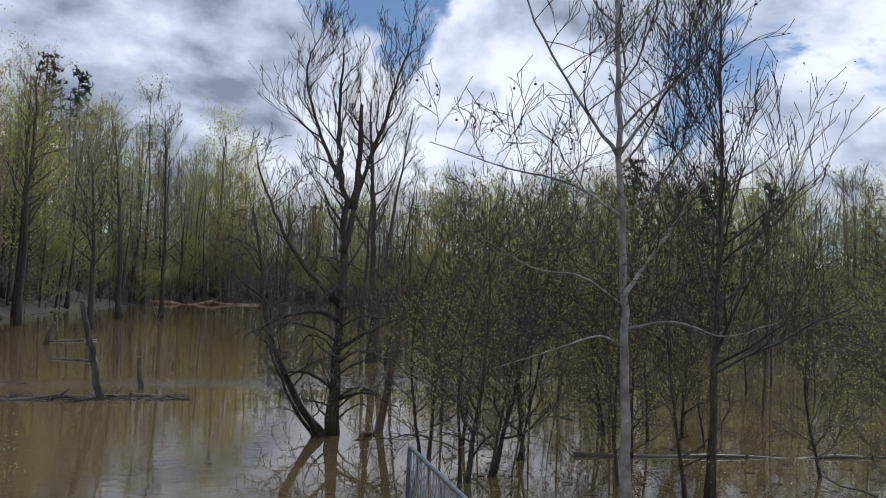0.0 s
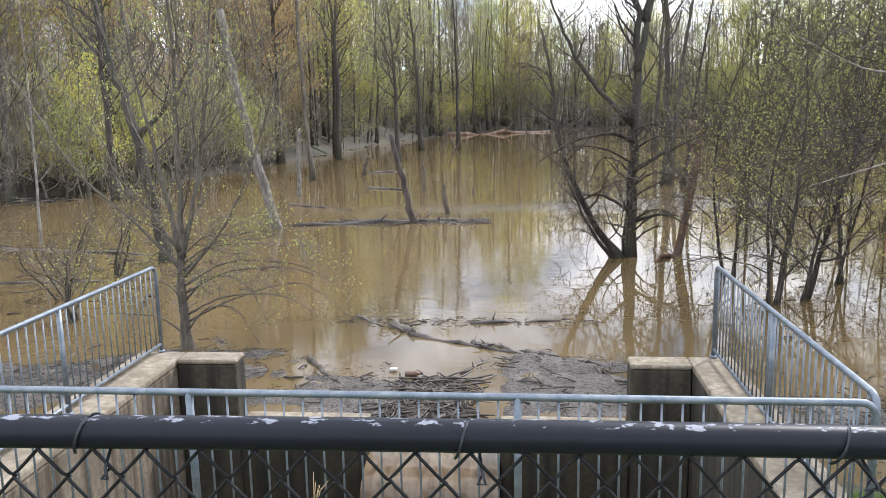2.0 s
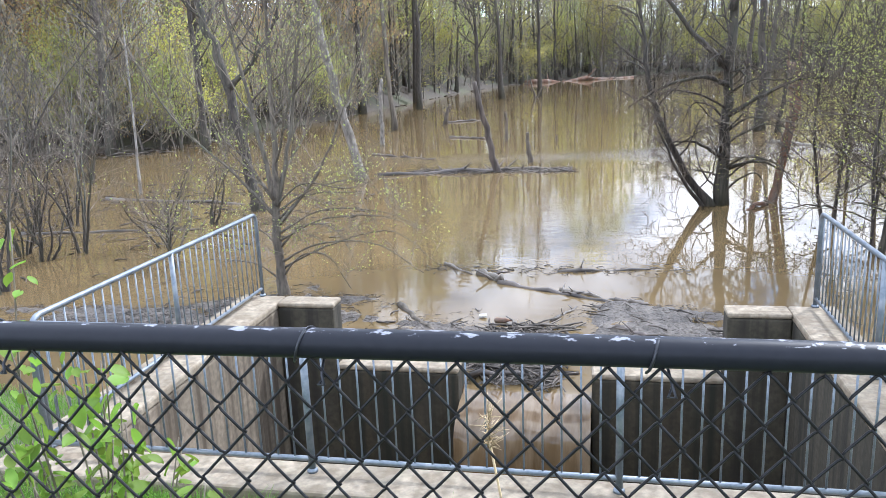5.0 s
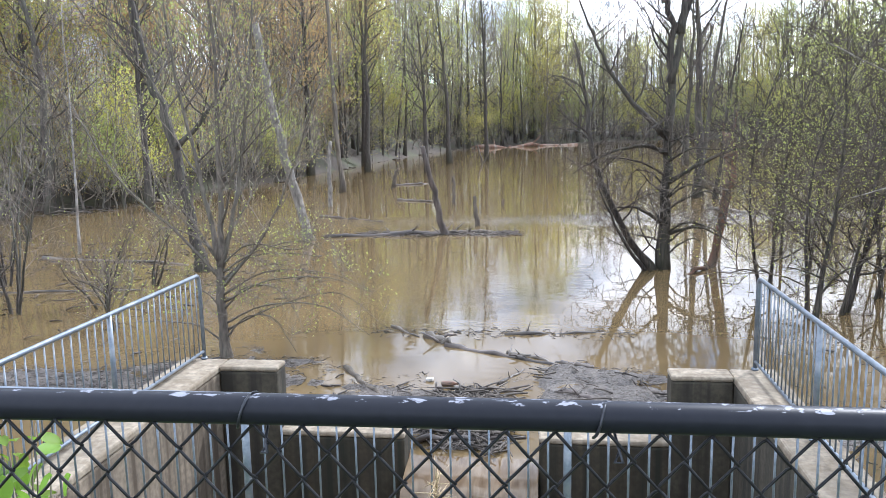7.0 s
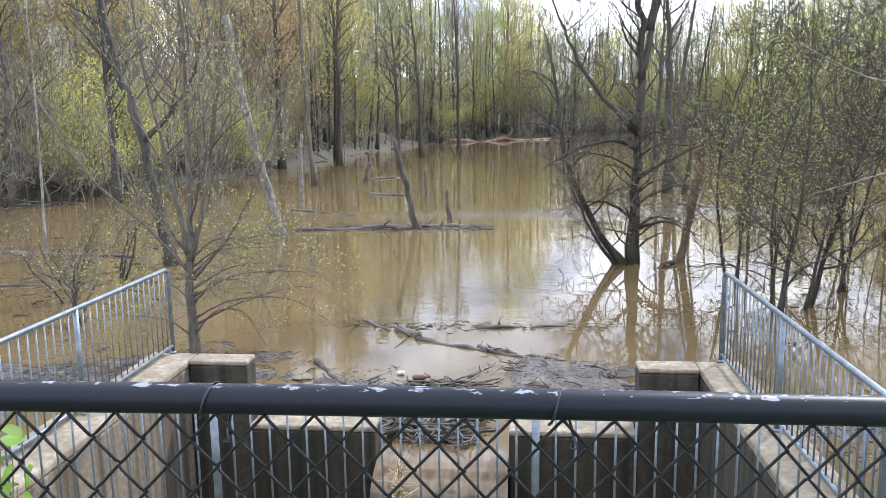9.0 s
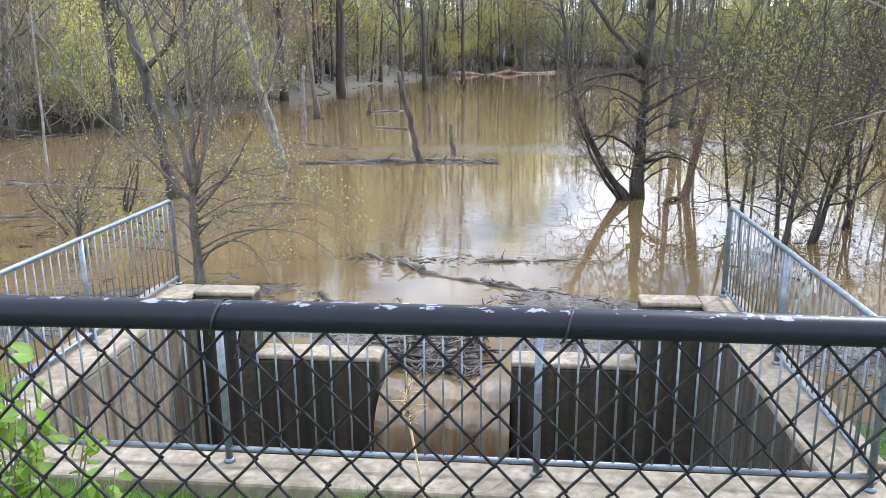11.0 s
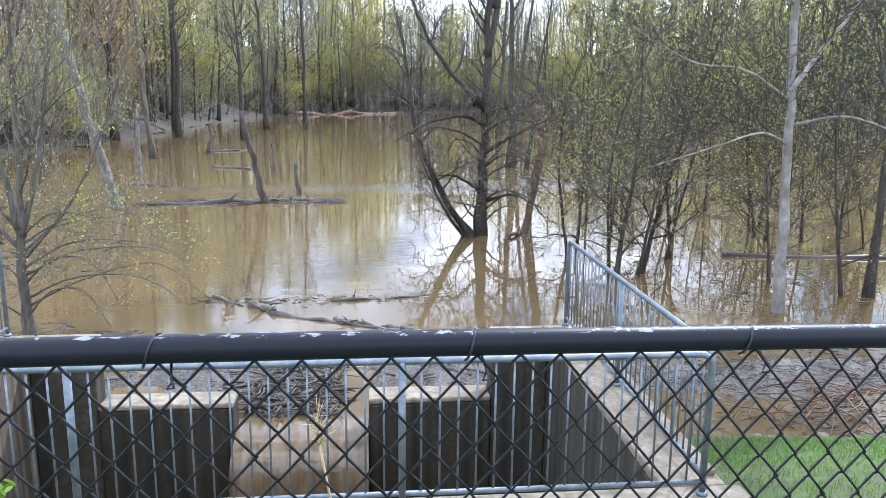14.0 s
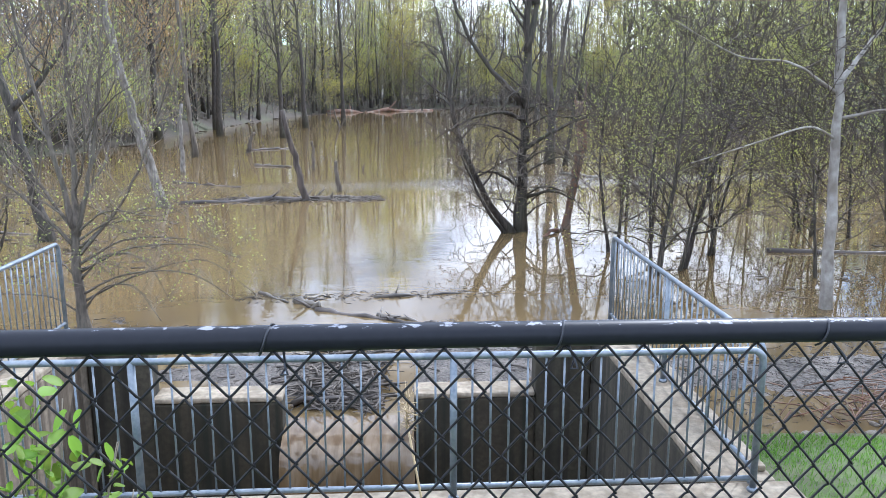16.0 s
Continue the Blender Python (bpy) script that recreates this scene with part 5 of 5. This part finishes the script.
def build_rafts():
    """Sodden litter packed into low rafts on the water."""
    for x0, x1, y0, y1 in ((-2.7, 3.1, 10.42, 13.6), (-9.0, -2.75, 10.42, 14.0), (3.4, 9.0, 10.0, 11.8)):
        s, index = Soup(), {}
        step = 0.055

        def corner(i, j):
            if (i, j) not in index:
                x, y = x0 + i * step, y0 + j * step
                c = litter_cover(x, y)
                lump = 0.5 + 0.5 * noise.noise(Vector((x * 9, y * 9, 1))) + 0.5 * noise.noise(Vector((x * 23, y * 23, 2)))
                index[i, j] = len(s.v)
                s.v.append(Vector((x, y, water_z(x, y) - 0.012 + min(0.022, 0.05 * c) + 0.03 * lump * min(1, max(0, c * 4)))))
            return index[i, j]

        for i in range(int((x1 - x0) / step)):
            for j in range(int((y1 - y0) / step)):
                if litter_cover(x0 + (i + 0.5) * step, y0 + (j + 0.5) * step) > 0:
                    s.f.append((corner(i, j), corner(i + 1, j), corner(i + 1, j + 1), corner(i, j + 1)))
        tagged(part("debris_raft", s, M_RAFT), "dark sodden raft of leaves bark and twigs on the water", "debris", kind="stuff")


build_rafts()


def debris():
    rng = random.Random(12)

    def covered(x0, x1, y0, y1):
        while True:
            x, y = rng.uniform(x0, x1), rng.uniform(y0, y1)
            if litter_cover(x, y) > rng.uniform(-0.25, 0.1):
                return x, y

    fields = (
        ("debris_mat", "dark mat of floating twigs bark and litter", 4600, lambda: covered(-2.7, 3.1, 10.42, 13.6), 0.04),
        ("debris_mat", "larger sticks lying in the floating litter", 170, lambda: covered(-2.7, 3.1, 10.42, 13.6), 0.2),
        ("debris_mat", "sticks packed into the weir slot", 420, lambda: (rng.uniform(-0.85, 0.3), rng.uniform(10.42, 11.9)), 0.3),
        ("debris_mat", "floating twigs and leaves round the tree foot", 4200, lambda: covered(-9, -2.75, 10.42, 14), 0.07),
        ("debris_mat", "drift of sticks along a floating log", 620, lambda: (rng.uniform(-5.6, -0.2), 27.3 + rng.gauss(0, 0.25)), 0.34),
        ("debris_mat", "floating sticks at the foot of the lawn", 2200, lambda: (rng.uniform(3.4, 9), 10.6 + rng.gauss(0, 0.7)), 0.09),
        ("debris_mat", "scattered sticks on the water in the thicket", 450, lambda: (rng.uniform(4, 16), rng.uniform(11, 20)), 0.16),
        ("debris_mat", "drift of sticks along the far bank", 600, lambda: (lambda x: (x, shore(x) + rng.gauss(-0.8, 1.0)))(rng.uniform(-34, 40)), 1.2),
        ("debris_mat", "line of floating litter past the outlet", 500, lambda: (rng.uniform(-2.4, 2.2), 14.95 + rng.gauss(0, 0.16)), 0.09),
        ("debris_mat", "loose sticks drifting among the drowned shrubs", 500, lambda: (rng.uniform(-17, -5), rng.gauss(20, 3.0)), 0.3),
    )
    for name, label, count, where, size in fields:
        s = Soup()
        for _ in range(count):
            x, y = where()
            if -3.7 < x < 3.3 and y < 10.42:
                continue
            a, ln = rng.random() * 6.28, size * rng.uniform(0.3, 1.6)
            d = Vector((math.cos(a), math.sin(a), rng.gauss(0, 0.1)))
            r = min(0.012 + size * 0.02, ln * rng.uniform(0.02, 0.07))
            lift = 0.035 if litter_cover(x, y) > 0.05 and y < 14 else 0.004
            p = Vector((x, y, water_z(x, y) + lift + r * 0.4))
            s.tube([p, p + d * ln * 0.5 + sprig(rng, ln * 0.05), p + d * ln], [r, r * 0.9, r * 0.6], 4)
        tagged(part(name, s, M_CHIP), label, "debris", kind="stuff")


debris()


# ---- grass and bank ----
def grass():
    rng = random.Random(21)
    s = Soup()

    def blade(x, y, h):
        z = ground_z(x, y)
        a = rng.random() * 6.28
        side = Vector((math.cos(a), math.sin(a), 0)) * rng.uniform(0.002, 0.0045)
        lean = Vector((rng.gauss(0, 0.35), rng.gauss(0, 0.35), 1)).normalized()
        p = Vector((x, y, z - 0.01))
        o = len(s.v)
        s.v += [p - side, p + side, p + lean * h * 0.6 + side * 0.7, p + lean * h * 0.6 - side * 0.7, p + lean * h + Vector((lean.x, lean.y, -0.2)) * h * 0.3]
        s.f += [(o, o + 1, o + 2, o + 3), (o + 3, o + 2, o + 4)]

    for _ in range(26000):
        x, y = rng.uniform(3.3, 9.5), 5.0 + 4.0 * rng.random()
        if y < 8.9 - 0.15 * (x - 3.3) + 0.2 * math.sin(x * 3):
            blade(x, y, rng.uniform(0.03, 0.09))
    for _ in range(19000):
        x, y = rng.uniform(-5, 3.8), 5.9 - 1.6 * rng.random() ** 1.5
        tuft = noise.noise(Vector((x * 2.2, y * 2.2, 1)))
        blade(x, y, (0.12 + 0.26 * max(0, tuft)) * rng.uniform(0.5, 1.3))
    for _ in range(9000):
        x, y = rng.uniform(-7, -3.75), 5.0 + 4.2 * rng.random()
        blade(x, y, rng.uniform(0.05, 0.16))
    for _ in range(2500):
        x, y = rng.uniform(-2, 4), rng.uniform(2.9, 4.5)
        blade(x, y, rng.uniform(0.05, 0.14))
    tagged(part("grass", s, M_GRASS), "bright green spring grass on the bank", "grass", kind="stuff")


grass()


def fence_shrub():
    rng = random.Random(33)
    ob = empty("shrub", (-0.19, 2.70, ground_z(-0.19, 2.70)), "bright green leafy shrub growing at the fence", "shrub")
    z0 = ob.location.z
    lf = Soup()
    n = 7
    for i in range(n + 1):
        u = i / n
        wd = 0.5 * math.sin(math.pi * min(1, u * 0.92 + 0.06)) ** 0.8
        for sgn in (-1, 0, 1):
            lf.v.append(Vector((sgn * wd * 0.62, u, 0.10 * abs(sgn) - 0.18 * u * u)))
    for i in range(n):
        o = i * 3
        lf.f += [(o, o + 1, o + 4, o + 3), (o + 1, o + 2, o + 5, o + 4)]
    mesh = lf.mesh("leaf", M_L_SHRUB)
    stems = [((0, 0, 0), (-0.04, -0.03, 0.7), (-0.02, -0.12, 1.14)), ((0, 0, 0), (-0.13, 0.0, 0.75), (-0.10, 0.02, 1.32))]
    for k in range(20):
        x, y = rng.uniform(-0.16, 0.2), rng.uniform(-0.16, 0.10)
        h = rng.uniform(0.84, 1.16) - 0.7 * max(0, x)
        stems.append(((x * 0.2, 0, 0), (x * 0.5 + rng.gauss(0, 0.03), y * 0.6, h * 0.55), (x * 1.15, y, h)))
    for ctrl in stems:
        pts = spline(ctrl, 10)
        s = Soup()
        s.tube(pts, [0.0042 * (1 - i / 14) for i in range(11)], 6)
        part("stem", s, M_TWIG_PALE, ob)
        for k in range(24):
            u = 0.45 + 0.55 * (k + rng.random()) / 24
            i = min(int(u * 10), 9)
            q = pts[i].lerp(pts[i + 1], u * 10 - i)
            leaf = part("leaf", mesh, M_L_SHRUB, ob)
            sz = rng.uniform(0.022, 0.052)
            q = q + Vector((rng.gauss(0, 0.02), rng.gauss(0, 0.02), 0))
            a = rng.random() * 360
            leaf.matrix_basis = pose(q.x, q.y, q.z, rng.uniform(-80, 15), rng.uniform(-30, 30), a) @ Matrix.Diagonal((sz, sz, sz, 1))


fence_shrub()


def straw():
    ob = empty("dry_grass_stalk", (0.64, 2.80, ground_z(0.64, 2.8)), "dry straw-coloured grass stalk with a feathery seed head", "plant")
    rng = random.Random(44)
    h = 2.13 - ob.location.z
    s = Soup()
    pts = spline([(0, 0, 0), (-0.02, 0, h * 0.5), (-0.09, 0, h)], 8)
    s.tube(pts, [0.004 - 0.0002 * i for i in range(9)], 5)
    part("stem", s, M_STALK, ob)
    t = Soup()
    for _ in range(60):
        p = pts[-1] + Vector((0, 0, rng.uniform(-0.02, 0.05)))
        d = Vector((rng.gauss(0.2, 0.6), rng.gauss(0, 0.5), rng.gauss(0.3, 0.5))).normalized()
        t.tube([p, p + d * rng.uniform(0.015, 0.045)], [0.0012, 0.0004], 3)
    part("seed_head", t, M_STALK, ob)


straw()


def brush_pile():
    rng = random.Random(55)
    ob = tagged(new("brush_pile"), "heap of reddish dead sticks at the water's edge", "brush pile")
    ob.location = (5.9, 9.4, WATER)
    for _ in range(90):
        s = Soup()
        a, ln = rng.random() * 6.28, rng.uniform(0.3, 1.0)
        d = Vector((math.cos(a), math.sin(a) * 0.6, rng.uniform(-0.15, 0.4))).normalized()
        c = Vector((rng.gauss(0, 0.5), rng.gauss(0, 0.25), rng.uniform(0.03, 0.32)))
        s.tube([c - d * ln / 2, c + sprig(rng, 0.03), c + d * ln / 2], [0.009, 0.008, 0.003], 4)
        part("stick", s, M_ROT, ob)


brush_pile()


def stones():
    rng = random.Random(61)
    for _ in range(9):
        bm = bmesh.new()
        bmesh.ops.create_icosphere(bm, subdivisions=2, radius=1.0)
        k = rng.uniform(0, 50)
        for v in bm.verts:
            v.co *= 1 + 0.22 * noise.noise(v.co * 1.3 + Vector((k, 0, 0)))
        me = bpy.data.meshes.new("stone")
        bm.to_mesh(me)
        bm.free()
        me.materials.append(M_STONE)
        ob = tagged(new("stone", me), "pale tan rounded stone at the water's edge", "stone", "stones by the brush pile")
        x, y = rng.uniform(4.7, 6.6), rng.uniform(8.75, 9.25)
        r = rng.uniform(0.03, 0.07)
        ob.matrix_basis = pose(x, y, max(WATER, ground_z(x, y)) + r * 0.2, 0, 0, rng.uniform(0, 360)) @ Matrix.Diagonal((r * 1.4, r, r * 0.7, 1))


stones()


def litter():
    """Small floating rubbish caught in the debris."""
    ob = empty("bottle", (-0.75, 12.1, WATER + 0.035), "brown plastic bottle floating in the debris", "bottle")
    s = Soup()
    s.tube([Vector((x, 0, 0)) for x in (0, 0.01, 0.16, 0.21, 0.25)], [0.02, 0.036, 0.036, 0.014, 0.013], 12)
    part("body", s, M_ROT, ob)
    t = Soup()
    t.tube([Vector((0.25, 0, 0)), Vector((0.27, 0, 0))], [0.016, 0.016], 10)
    part("cap", t, M_CHIP, ob)
    rng = random.Random(62)
    for x, y in ((-0.95, 12.3),):
        f = Soup()
        f.box(-0.05, 0.06, -0.035, 0.04, -0.01, 0.035)
        ob = tagged(part("foam_block", bevelled(f, "foam_block", M_PALE, 0.012), M_PALE), "pale lump of plastic foam in the debris", "litter", "litter in the debris")
        ob.matrix_basis = pose(x, y, WATER + 0.012, rng.uniform(-8, 8), rng.uniform(-8, 8), rng.uniform(0, 360))


litter()


def far_house():
    """A house half hidden behind the woods."""
    x0, y0, w, d, h = -49.5, 61.0, 13.0, 8.0, 10.6
    z = ground_z(x0, y0) + 0.0
    ob = empty("house", (x0, y0, z), "pale-sided house with grey roof behind the trees", "house")
    s = Soup()
    s.box(0, w, 0, d, -0.3, h)
    part("wall", s, M_HOUSE, ob, smooth=False)
    r = Soup()
    r.v += [Vector(p) for p in ((-0.4, -0.4, h), (w + 0.4, -0.4, h), (w + 0.4, d + 0.4, h), (-0.4, d + 0.4, h), (-0.4, d / 2, h + 2.6), (w + 0.4, d / 2, h + 2.6))]
    r.f += [(0, 1, 5, 4), (2, 3, 4, 5), (0, 4, 3), (1, 2, 5), (3, 2, 1, 0)]
    part("roof", r, M_ROOF, ob, smooth=False)
    for x, zz in ((1.4, 1.2), (5.6, 1.2), (9.8, 1.2), (1.4, 4.6), (5.6, 4.6), (9.8, 4.6), (1.4, 7.9), (5.6, 7.9), (9.8, 7.9)):
        f = Soup()
        f.box(x - 0.08, x + 1.28, -0.06, -0.003, zz - 0.08, zz + 1.48)
        win = part("window", f, M_HOUSE, ob, smooth=False)
        g = Soup()
        g.box(x, x + 1.2, -0.075, -0.063, zz, zz + 1.4)
        part("pane", g, M_GLASS, win, smooth=False)


far_house()
